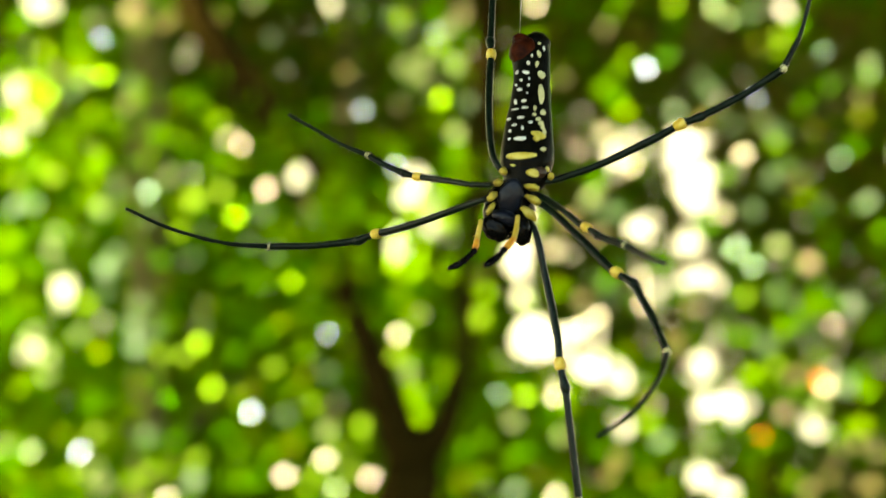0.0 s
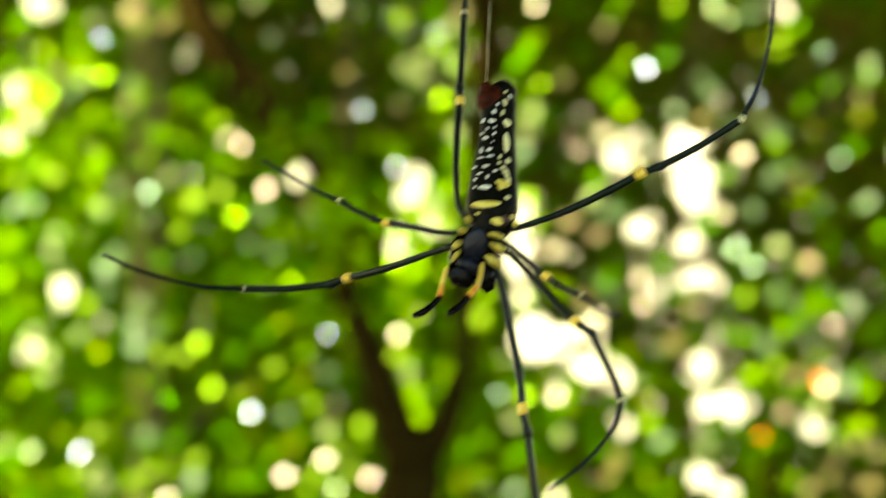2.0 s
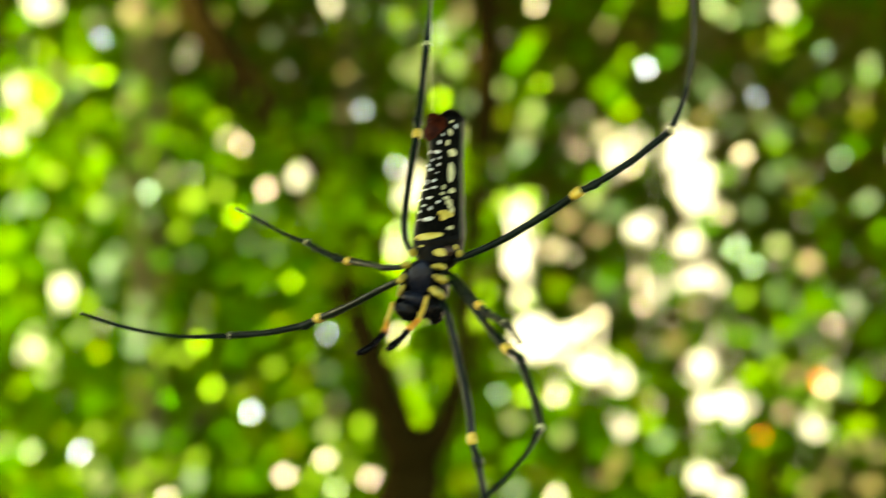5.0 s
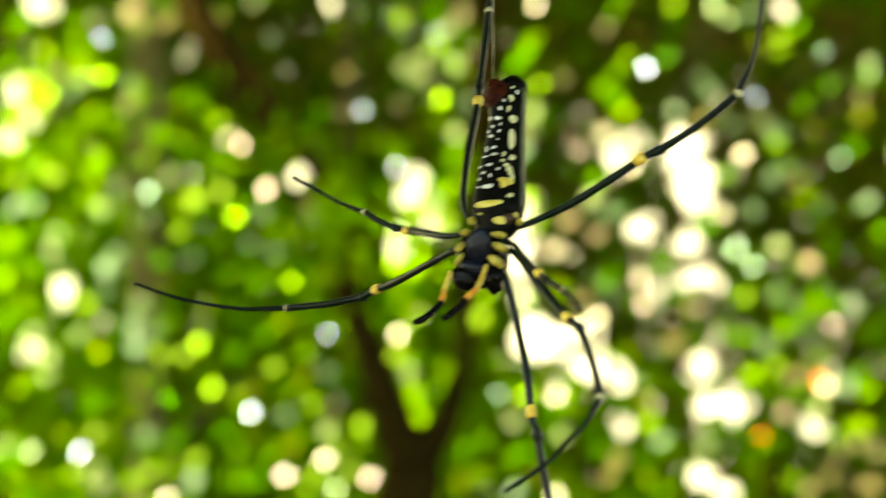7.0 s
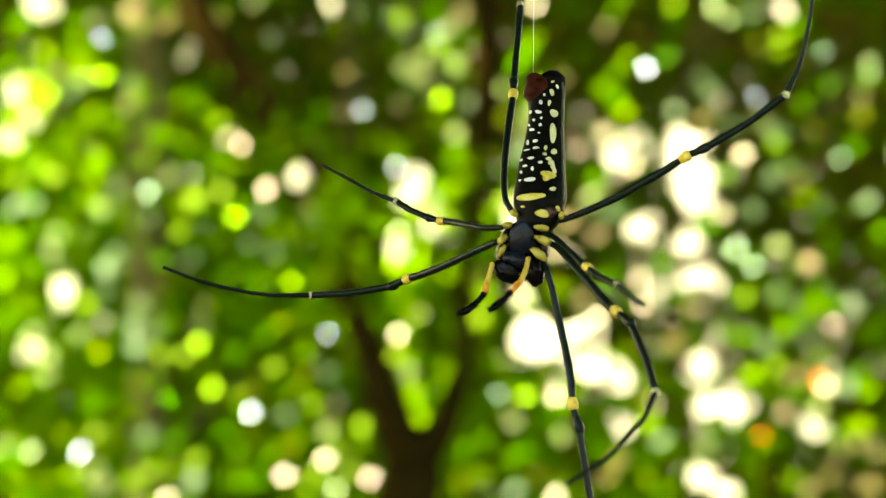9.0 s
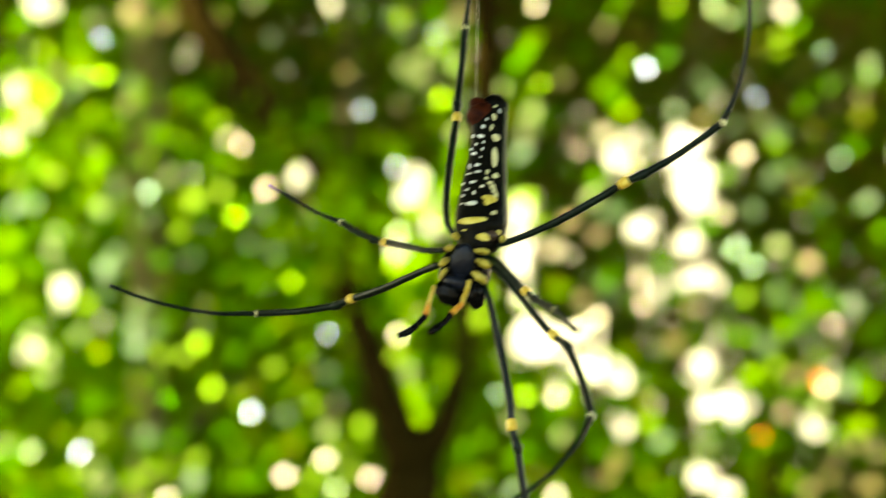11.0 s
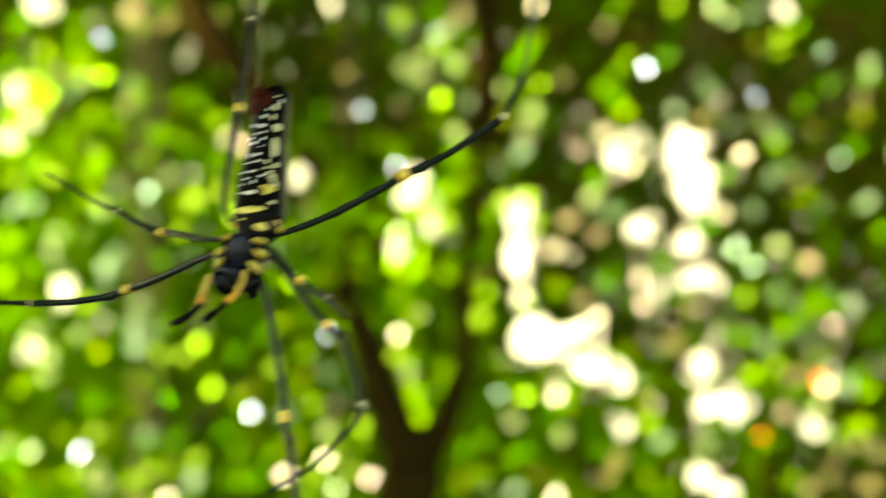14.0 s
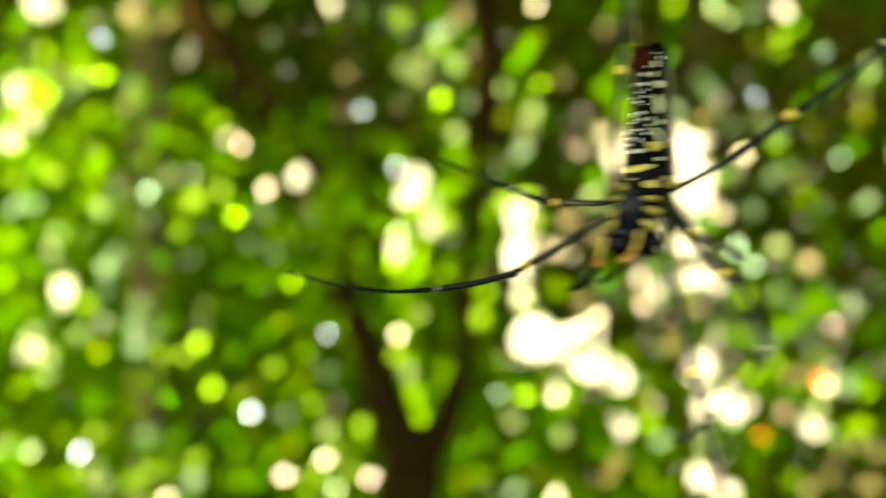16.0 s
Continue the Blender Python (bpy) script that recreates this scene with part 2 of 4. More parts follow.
def leaf_cloud(name, places, lengths, widths, normals, mat, rng):
    """Many folded leaves, each of four triangles, in one mesh."""
    n = len(places)
    normals = normals / np.linalg.norm(normals, axis=1, keepdims=True)
    along = rng.normal(size=(n, 3))
    along -= normals * np.sum(along * normals, axis=1, keepdims=True)
    along /= np.linalg.norm(along, axis=1, keepdims=True)
    across = np.cross(normals, along)
    l, w = lengths[:, None] / 2, widths[:, None] / 2
    v = np.stack([places - along * l, places + across * w, places + along * l, places - across * w,
                  places - normals * w * 0.35], axis=1).reshape(-1, 3)
    base = np.arange(n)[:, None] * 5
    tri = np.concatenate([base + np.array(t) for t in ((0, 1, 4), (1, 2, 4), (2, 3, 4), (3, 0, 4))], axis=1).reshape(-1, 3)
    me = bpy.data.meshes.new(name)
    me.from_pydata(v.tolist(), [], tri.tolist())
    me.materials.append(mat)
    me.update()
    return me


# ---- the wood behind: ground, glowing distance, foliage, added unseen canopy ----
def ground_height(x, y):
    fall = max(0.0, y - 1.5)
    return -0.2 * min(fall, 26.0) + 0.12 * noise.noise(Vector((x * 0.25, y * 0.25, 3.1)))


def build_ground():
    xs = sorted(set([-400, -120, -50] + [i * 1.2 for i in range(-20, 21)] + [50, 120, 400]))
    ys = sorted(set([-400, -120, -40] + [i * 1.0 for i in range(-14, 34)] + [50, 120, 400]))
    verts = [(x, y, ground_height(x, y)) for y in ys for x in xs]
    w = len(xs)
    faces = [(j * w + i, j * w + i + 1, (j + 1) * w + i + 1, (j + 1) * w + i) for j in range(len(ys) - 1) for i in range(w - 1)]
    tagged(new("ground", mesh_from("ground", verts, faces, M_SOIL)), "sloping forest floor of brown leaf litter", "ground", kind="structure")


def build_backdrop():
    # A plane that glows by itself, to brighten the gaps from behind.
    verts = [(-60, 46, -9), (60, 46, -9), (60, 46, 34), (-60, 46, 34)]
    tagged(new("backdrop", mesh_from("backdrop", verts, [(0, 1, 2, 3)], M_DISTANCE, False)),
           "glowing backdrop plane standing for bright distance behind the trees", "backdrop", kind="structure")


# Openings in the foliage, on an upright plane 10.3 m behind the web: x, z, half width, half height.
OPENINGS = [
    (-0.22, 1.50, 0.016, 0.028), (-0.05, 1.62, 0.012, 0.028), (1.12, 1.95, 0.045, 0.080), (1.19, 1.80, 0.066, 0.115), (1.15, 1.54, 0.037, 0.058),
    (1.17, 1.37, 0.066, 0.032), (1.29, 1.33, 0.027, 0.021), (0.43, 1.08, 0.096, 0.074), (0.60, 1.11, 0.037, 0.016), (0.72, 0.94, 0.035, 0.035),
    (0.83, 0.90, 0.035, 0.048), (1.21, 0.94, 0.058, 0.045), (1.24, 0.77, 0.042, 0.034), (1.39, 0.77, 0.045, 0.050), (0.35, 1.66, 0.046, 0.055),
    (0.35, 1.45, 0.029, 0.090), (0.35, 1.28, 0.037, 0.032), (0.80, 1.95, 0.026, 0.024), (1.29, 0.36, 0.064, 0.021), (-2.03, 2.24, 0.032, 0.036),
    (-1.89, 2.65, 0.062, 0.050)]
# Small round openings: x, z, radius.
HOLES = [
    (0.92, 1.59, 0.035), (1.75, 0.67, 0.033), (1.21, 0.44, 0.028),
    (-0.13, 1.82, 0.045), (-0.66, 1.84, 0.041), (1.585, 2.655, 0.029), (1.615, 2.63, 0.029), (-1.94, 1.02, 0.034), (-0.51, 2.66, 0.021),
    (0.84, 0.67, 0.035), (-1.93, 2.10, 0.018), (-1.79, 1.34, 0.024), (-1.79, 1.28, 0.024),
    (-0.17, 1.76, 0.024), (-2.05, 2.02, 0.018)]


# Where the undergrowth is thin and light comes through: x, z, half width, half height, share of leaves gone.
THIN_WEST = [
    (-0.60, 0.57, 0.319, 0.292, 0.76), (-0.70, 0.76, 0.452, 0.399, 0.67), (-0.76, 1.42, 0.452, 0.372, 0.67), (-0.60, 2.46, 0.399, 0.266, 0.30), (-0.12, 0.76, 0.106, 0.186, 0.82),
    (-1.47, 1.74, 0.851, 0.877, 0.63), (-1.93, 2.19, 0.372, 0.425, 0.90), (-0.12, 1.64, 0.239, 0.266, 0.60), (-1.79, 1.18, 0.346, 0.372, 0.82), (-0.76, 0.55, 0.479, 0.239, 0.82),
    (-0.12, 0.86, 0.112, 0.266, 0.93), (-1.15, 1.66, 0.319, 0.213, 0.79)]
THIN_EAST = [
    (1.74, 2.25, 0.452, 0.372, 0.30), (1.03, 1.18, 0.877, 0.798, 0.75), (1.85, 0.97, 0.425, 0.691, 0.73), (0.04, 2.41, 0.425, 0.319, 0.64), (1.15, 1.80, 0.292, 0.612, 0.93),
    (0.60, 1.02, 0.452, 0.292, 0.90), (1.27, 0.81, 0.292, 0.319, 0.93), (0.36, 1.48, 0.160, 0.425, 0.93), (0.81, 1.93, 0.213, 0.213, 0.90), (1.74, 0.65, 0.319, 0.292, 0.75),
    (1.93, 0.47, 0.239, 0.186, 0.67), (0.92, 1.42, 0.160, 0.319, 0.60), (1.21, 0.44, 0.239, 0.160, 0.93), (0.57, 2.01, 0.186, 0.213, 0.79)]
THIN = THIN_WEST + THIN_EAST


def thinned(x, z, y):
    k = (10.3 + 0.425) / (y + 0.425)
    px, pz = x * k, 1.5 + (z - 1.5) * k
    gone = np.zeros(len(x))
    for cx, cz, a, b, s in THIN:
        gone = np.maximum(gone, (0.82 if cx > 0 else 0.74) * s * np.exp(-((px - cx) / a) ** 2 - ((pz - cz) / b) ** 2))
    return gone


def in_opening(x, z, y, grow):
    k = (10.3 + 0.425) / (y + 0.425)
    px, pz = x * k, 1.5 + (z - 1.5) * k
    out = np.zeros(len(x), bool)
    for cx, cz, a, b in OPENINGS + [(h[0], h[1], h[2], h[2]) for h in HOLES]:
        if min(a, b) > 0.03:  # broad openings are ragged
            rag = 0.8 + 0.9 * np.abs(np.sin(px * 31 + cz * 9) * np.cos(pz * 27 + cx * 7))
        else:
            rag = 1.0
        out |= rag * ((px - cx) / (a + grow)) ** 2 + ((pz - cz) / (b + grow)) ** 2 < 1
    return out


# Where extra-bright leaves imitate lit patches before the shaded undergrowth: x, z, radius, share.
LIT_PATCHES = [(-1.75, 1.9, 0.75, 0.8), (-1.6, 1.0, 0.8, 0.7), (-0.95, 1.35, 0.5, 0.7), (-0.9, 0.6, 0.55, 0.8), (-0.25, 1.2, 0.3, 0.8), (-0.1, 1.7, 0.35, 0.7), (-0.12, 0.85, 0.28, 0.9),
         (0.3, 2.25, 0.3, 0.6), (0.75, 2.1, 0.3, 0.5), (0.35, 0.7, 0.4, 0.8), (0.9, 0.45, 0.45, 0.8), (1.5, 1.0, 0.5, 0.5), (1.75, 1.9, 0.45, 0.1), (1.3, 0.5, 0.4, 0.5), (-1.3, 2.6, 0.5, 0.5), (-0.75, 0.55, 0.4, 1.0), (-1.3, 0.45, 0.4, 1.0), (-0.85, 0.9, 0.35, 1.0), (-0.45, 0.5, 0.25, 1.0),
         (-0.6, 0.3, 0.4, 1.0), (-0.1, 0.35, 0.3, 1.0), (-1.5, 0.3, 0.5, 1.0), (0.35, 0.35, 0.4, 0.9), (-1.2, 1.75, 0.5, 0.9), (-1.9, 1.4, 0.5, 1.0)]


# Bright leaves left out to imitate deep shade: x, z, half width, half height, share gone.
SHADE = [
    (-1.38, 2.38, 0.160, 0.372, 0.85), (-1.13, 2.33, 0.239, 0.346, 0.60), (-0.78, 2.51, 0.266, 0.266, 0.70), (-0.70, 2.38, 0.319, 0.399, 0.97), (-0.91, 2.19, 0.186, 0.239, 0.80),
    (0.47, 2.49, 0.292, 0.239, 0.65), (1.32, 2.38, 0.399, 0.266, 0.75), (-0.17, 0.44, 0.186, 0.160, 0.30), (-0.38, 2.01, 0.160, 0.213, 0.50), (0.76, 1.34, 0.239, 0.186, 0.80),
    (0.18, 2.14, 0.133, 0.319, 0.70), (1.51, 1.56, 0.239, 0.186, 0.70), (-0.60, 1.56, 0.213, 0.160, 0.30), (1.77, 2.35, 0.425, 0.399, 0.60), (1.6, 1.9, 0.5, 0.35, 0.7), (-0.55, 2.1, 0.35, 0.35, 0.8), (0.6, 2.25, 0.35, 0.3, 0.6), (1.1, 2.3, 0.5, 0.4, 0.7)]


def lit_share(x, z, y, floor):
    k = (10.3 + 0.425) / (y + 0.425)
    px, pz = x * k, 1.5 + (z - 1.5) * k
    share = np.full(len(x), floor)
    for cx, cz, r, s in LIT_PATCHES:
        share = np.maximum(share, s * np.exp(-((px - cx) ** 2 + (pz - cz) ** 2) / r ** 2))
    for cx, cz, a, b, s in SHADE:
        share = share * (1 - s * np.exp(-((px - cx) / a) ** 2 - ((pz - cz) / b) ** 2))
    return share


def build_foliage():
    rng = np.random.default_rng(7)
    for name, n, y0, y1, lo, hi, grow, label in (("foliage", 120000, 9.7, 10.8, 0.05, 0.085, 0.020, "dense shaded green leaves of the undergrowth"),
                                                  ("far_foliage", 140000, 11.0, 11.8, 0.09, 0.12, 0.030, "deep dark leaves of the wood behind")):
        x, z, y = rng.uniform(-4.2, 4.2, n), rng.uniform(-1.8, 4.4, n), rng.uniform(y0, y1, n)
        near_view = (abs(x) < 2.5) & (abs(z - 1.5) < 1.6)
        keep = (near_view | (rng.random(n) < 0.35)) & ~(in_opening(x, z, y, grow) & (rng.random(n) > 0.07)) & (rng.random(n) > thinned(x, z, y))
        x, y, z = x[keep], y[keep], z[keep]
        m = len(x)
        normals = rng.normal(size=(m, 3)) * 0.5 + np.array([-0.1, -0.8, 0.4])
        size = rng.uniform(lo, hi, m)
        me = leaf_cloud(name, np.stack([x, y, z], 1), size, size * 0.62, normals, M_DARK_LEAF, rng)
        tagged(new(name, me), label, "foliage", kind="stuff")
    # Bright-coloured leaves, spread by the lit and dark zones above.
    n = 22000
    x, z, y = rng.uniform(-2.8, 2.8, n), rng.uniform(-0.2, 3.2, n), rng.uniform(8.9, 9.75, n)
    share = lit_share(x, z, y, 0.12)
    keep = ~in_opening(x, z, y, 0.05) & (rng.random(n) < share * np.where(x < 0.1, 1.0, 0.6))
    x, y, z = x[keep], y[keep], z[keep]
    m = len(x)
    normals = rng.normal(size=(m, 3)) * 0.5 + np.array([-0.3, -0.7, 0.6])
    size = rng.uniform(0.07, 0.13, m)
    me = leaf_cloud("lit_foliage", np.stack([x, y, z], 1), size, size * 0.6, normals, M_BRIGHT_LEAF, rng)
    tagged(new("lit_foliage", me), "green leaves coloured extra bright to imitate lit patches of undergrowth", "foliage", kind="stuff")


# Loose shaded leaves that hang before the tree: x, z, radius, how many.
NEAR = [
    (-0.39, 1.52, 0.139, 44), (-0.32, 1.68, 0.105, 16), (-0.49, 1.81, 0.087, 22), (-0.40, 1.62, 0.087, 24), (0.11, 1.69, 0.087, 12),
    (0.10, 1.43, 0.070, 10), (-0.93, 2.01, 0.209, 20), (-0.84, 1.40, 0.261, 18), (1.16, 1.83, 0.261, 14), (0.95, 1.22, 0.174, 12)]


def build_near_leaves():
    rng = np.random.default_rng(31)
    p = np.concatenate([np.stack([rng.normal(cx, r * 0.6, int(n)), rng.uniform(6.3, 6.95, int(n)), rng.normal(cz, r, int(n))], 1) for cx, cz, r, n in NEAR])
    p = p[~in_opening(p[:, 0], p[:, 2], p[:, 1], 0.07)]
    m = len(p)
    normals = rng.normal(size=(m, 3)) * 0.5 + np.array([-0.2, -0.8, 0.5])
    size = rng.uniform(0.04, 0.07, m)
    me = leaf_cloud("hanging_leaves", p, size, size * 0.6, normals, M_BRIGHT_LEAF, rng)
    tagged(new("hanging_leaves", me), "loose green leaves hanging before the forked tree", "foliage", kind="stuff")


def build_unseen_canopy():
    # Added out of view to shade all but a sunlit strip of leaves.
    rng = np.random.default_rng(11)
    for y0, y1 in ((-5.0, 7.4), (9.05, 17.0)):
        n = int(2600 * (y1 - y0))
        p = np.stack([rng.uniform(-13, 13, n), rng.uniform(y0 + 0.15, y1 - 0.15, n), rng.uniform(5.2, 6.4, n)], 1)
        size = rng.uniform(0.3, 0.55, n)
        normals = rng.normal(size=(n, 3)) * 0.3 + np.array([0, 0, 1.0])
        normals[:, 1] *= 0.4
        me = leaf_cloud("canopy", p, size, size * 0.6, normals, M_CANOPY, rng)
        tagged(new("canopy", me), "unseen leaf canopy added overhead to block the sun", "canopy", kind="stuff")


TREE_LIMBS = [
    [(-0.120, 0.525, 0.108), (-0.105, 0.694, 0.104), (-0.092, 0.784, 0.095), (-0.079, 0.835, 0.056)],
    [(-0.092, 0.798, 0.082), (-0.143, 0.867, 0.078), (-0.177, 0.957, 0.067), (-0.223, 1.089, 0.056), (-0.270, 1.220, 0.052), (-0.327, 1.370, 0.050), (-0.353, 1.539, 0.041), (-0.406, 1.731, 0.032), (-0.567, 1.943, 0.054), (-0.721, 2.122, 0.062), (-0.815, 2.272, 0.059), (-0.871, 2.403, 0.054), (-0.947, 2.704, 0.038)],
    [(-0.092, 0.798, 0.082), (-0.036, 0.858, 0.060), (0.011, 0.929, 0.048), (0.039, 1.014, 0.039), (0.062, 1.164, 0.031), (0.078, 1.352, 0.034), (0.103, 1.577, 0.040), (0.138, 1.859, 0.045), (0.147, 2.103, 0.045), (0.146, 2.328, 0.043), (0.143, 2.554, 0.034)]]


def build_forked_tree():
    x0, y = TREE_LIMBS[0][0][0], 7.15
    g = ground_height(x0, y)
    tree = thing("forked_tree", "dark brown tree with a low U-shaped fork", "tree", (x0, y, g))
    for name, pts in zip(("trunk", "limb", "limb"), TREE_LIMBS):
        knots = [(x - x0, 0.02 * i, z - g, r) for i, (x, z, r) in enumerate(pts)]
        if name == "trunk":
            knots = [(0.03, 0, -0.1, 0.14), (0.02, 0, 0.25, 0.105)] + knots
        part(name, tube(name, knots, M_BARK, 16, 6, 0.16), tree)


def build_slim_trees():
    for x, y, lean, r, top, mat, label in (
            (-1.24, 9.1, 0.02, 0.085, 4.2, M_PALE_BARK, "slim tree with pale grey-brown bark"),
            (-0.44, 10.0, 0.02, 0.05, 4.2, M_PALE_BARK, "thin sapling with pale brown bark")):
        g = ground_height(x, y)
        tree = thing("slim_tree", label, "tree", (x, y, g), "slim trees behind")
        part("trunk", tube("trunk", [(0, 0, -0.1, r * 1.4), (0, 0, 0.3, r * 1.1), (lean, 0, 1.8, r), (0, 0.02, 3.2, r * 0.95), (lean, 0.02, top - g, r * 0.8)], mat, 12, 6, 0.1), tree)
        for h, side, up in ((2.1, 1, 0.5), (3.1, -1, 0.7), (4.0, 1, 0.6)):
            part("bough", tube("bough", [(lean * 0.7, 0, h, r * 0.45), (side * 0.25, 0.1, h + up * 0.5, r * 0.35), (side * 0.6, 0.2, h + up, r * 0.2)], mat, 8, 5, 0.1), tree)


# Leaves that stand in the sun in front of the undergrowth, by their colour: x, z, length in millimetres.
# Cream leaves take the place of bright gaps in the foliage.
CREAM = [
    (-1.05, 0.55, 40), (-0.60, 0.64, 44), (-0.45, 0.70, 43), (-0.17, 1.18, 40), (0.35, 2.43, 37), (0.43, 0.56, 39),
    (0.43, 0.94, 41), (0.53, 1.20, 44), (0.59, 1.24, 38), (0.72, 1.82, 40), (0.75, 1.39, 38), (1.06, 1.63, 44),
    (1.14, 1.86, 40), (1.46, 0.98, 40)]
CREAM_BROAD = [
    (-0.82, 1.92, 59), (0.42, 1.50, 72), (0.61, 1.94, 70), (0.67, 1.88, 85)]
# Dull kinds stand in the same sun; only their colour is dimmed.
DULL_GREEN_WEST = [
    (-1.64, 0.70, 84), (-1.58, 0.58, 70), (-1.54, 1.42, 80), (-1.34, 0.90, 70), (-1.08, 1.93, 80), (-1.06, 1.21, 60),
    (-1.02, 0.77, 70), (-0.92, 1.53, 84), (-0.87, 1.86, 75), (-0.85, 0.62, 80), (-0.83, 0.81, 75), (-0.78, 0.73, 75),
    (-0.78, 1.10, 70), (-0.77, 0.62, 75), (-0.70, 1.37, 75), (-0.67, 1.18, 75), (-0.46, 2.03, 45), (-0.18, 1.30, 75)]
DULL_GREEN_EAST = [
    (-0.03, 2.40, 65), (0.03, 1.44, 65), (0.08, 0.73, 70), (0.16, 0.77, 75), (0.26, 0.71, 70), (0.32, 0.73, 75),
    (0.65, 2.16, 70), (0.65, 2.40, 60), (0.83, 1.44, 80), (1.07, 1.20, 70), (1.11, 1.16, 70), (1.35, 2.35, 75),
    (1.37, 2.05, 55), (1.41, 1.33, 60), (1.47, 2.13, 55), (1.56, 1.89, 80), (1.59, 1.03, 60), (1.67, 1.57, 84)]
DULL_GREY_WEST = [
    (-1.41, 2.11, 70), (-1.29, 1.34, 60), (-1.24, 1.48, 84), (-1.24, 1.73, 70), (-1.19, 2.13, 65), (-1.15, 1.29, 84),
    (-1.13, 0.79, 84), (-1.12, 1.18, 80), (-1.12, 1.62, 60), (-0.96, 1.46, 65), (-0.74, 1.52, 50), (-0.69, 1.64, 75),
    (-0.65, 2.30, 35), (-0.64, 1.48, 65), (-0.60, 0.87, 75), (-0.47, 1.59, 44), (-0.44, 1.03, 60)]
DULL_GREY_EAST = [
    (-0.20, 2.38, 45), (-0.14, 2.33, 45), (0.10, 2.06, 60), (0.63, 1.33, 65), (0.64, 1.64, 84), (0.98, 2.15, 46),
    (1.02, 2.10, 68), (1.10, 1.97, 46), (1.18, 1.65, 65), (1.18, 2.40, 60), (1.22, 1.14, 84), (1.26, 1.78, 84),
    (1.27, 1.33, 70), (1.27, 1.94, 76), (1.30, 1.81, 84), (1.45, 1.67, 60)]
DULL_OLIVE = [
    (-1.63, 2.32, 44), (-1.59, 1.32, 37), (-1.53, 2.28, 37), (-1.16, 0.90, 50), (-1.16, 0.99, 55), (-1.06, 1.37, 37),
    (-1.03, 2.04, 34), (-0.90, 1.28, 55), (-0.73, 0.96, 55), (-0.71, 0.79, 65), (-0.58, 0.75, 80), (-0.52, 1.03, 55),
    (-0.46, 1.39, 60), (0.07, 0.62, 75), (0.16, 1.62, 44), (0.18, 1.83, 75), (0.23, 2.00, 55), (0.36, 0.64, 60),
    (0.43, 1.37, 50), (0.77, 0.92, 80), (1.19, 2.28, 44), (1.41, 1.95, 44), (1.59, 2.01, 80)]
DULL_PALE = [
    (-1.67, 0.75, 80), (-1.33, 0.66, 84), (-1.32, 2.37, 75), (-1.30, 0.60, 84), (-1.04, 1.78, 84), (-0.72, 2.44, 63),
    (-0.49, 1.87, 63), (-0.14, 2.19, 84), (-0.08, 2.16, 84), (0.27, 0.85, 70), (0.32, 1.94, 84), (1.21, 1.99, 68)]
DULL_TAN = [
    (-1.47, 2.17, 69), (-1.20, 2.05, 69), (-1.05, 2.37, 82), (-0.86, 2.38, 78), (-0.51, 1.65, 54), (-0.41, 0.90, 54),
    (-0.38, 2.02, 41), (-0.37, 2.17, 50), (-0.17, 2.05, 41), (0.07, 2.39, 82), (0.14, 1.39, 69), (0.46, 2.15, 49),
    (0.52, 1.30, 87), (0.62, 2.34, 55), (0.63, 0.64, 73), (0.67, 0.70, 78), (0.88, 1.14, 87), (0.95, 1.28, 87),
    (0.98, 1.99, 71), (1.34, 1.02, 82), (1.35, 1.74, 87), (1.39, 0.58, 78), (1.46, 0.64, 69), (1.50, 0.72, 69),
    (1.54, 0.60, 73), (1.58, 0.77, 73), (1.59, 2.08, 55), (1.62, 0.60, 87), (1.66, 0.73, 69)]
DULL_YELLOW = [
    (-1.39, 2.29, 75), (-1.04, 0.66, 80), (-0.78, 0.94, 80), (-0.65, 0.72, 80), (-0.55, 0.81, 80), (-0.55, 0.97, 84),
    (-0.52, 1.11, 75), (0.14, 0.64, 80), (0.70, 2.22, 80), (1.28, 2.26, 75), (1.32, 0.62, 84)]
GREEN = [
    (-1.05, 0.93, 22)]
GREEN_BROAD = [
    (-1.65, 2.20, 67), (-0.71, 0.62, 59), (0.05, 1.86, 61), (0.28, 2.20, 75), (0.32, 2.26, 75), (0.60, 2.11, 59),
    (0.66, 2.06, 67), (1.30, 1.20, 70)]
GREY = [
    (-1.12, 1.72, 36), (0.21, 0.95, 24), (1.11, 1.50, 39), (1.18, 1.44, 39), (1.45, 2.25, 20), (1.51, 1.85, 21)]
GREY_BROAD = [
    (-1.63, 1.66, 67), (-1.56, 1.67, 67), (-1.28, 1.43, 80), (-1.18, 1.21, 67), (-1.17, 1.13, 78), (-0.95, 0.62, 80),
    (0.27, 0.58, 61), (0.30, 1.87, 70), (0.83, 0.77, 61), (0.88, 2.02, 58), (1.53, 0.98, 78), (1.56, 1.29, 61),
    (1.61, 1.68, 61)]
OLIVE = [
    (-1.31, 1.11, 32), (-0.62, 1.22, 19), (-0.40, 2.31, 11)]
PALE = [
    (-1.57, 0.73, 34), (-0.41, 0.58, 37), (-0.17, 1.56, 40), (0.31, 1.30, 37), (1.03, 2.42, 33), (1.09, 2.38, 23),
    (1.62, 2.17, 20), (1.62, 2.21, 21)]
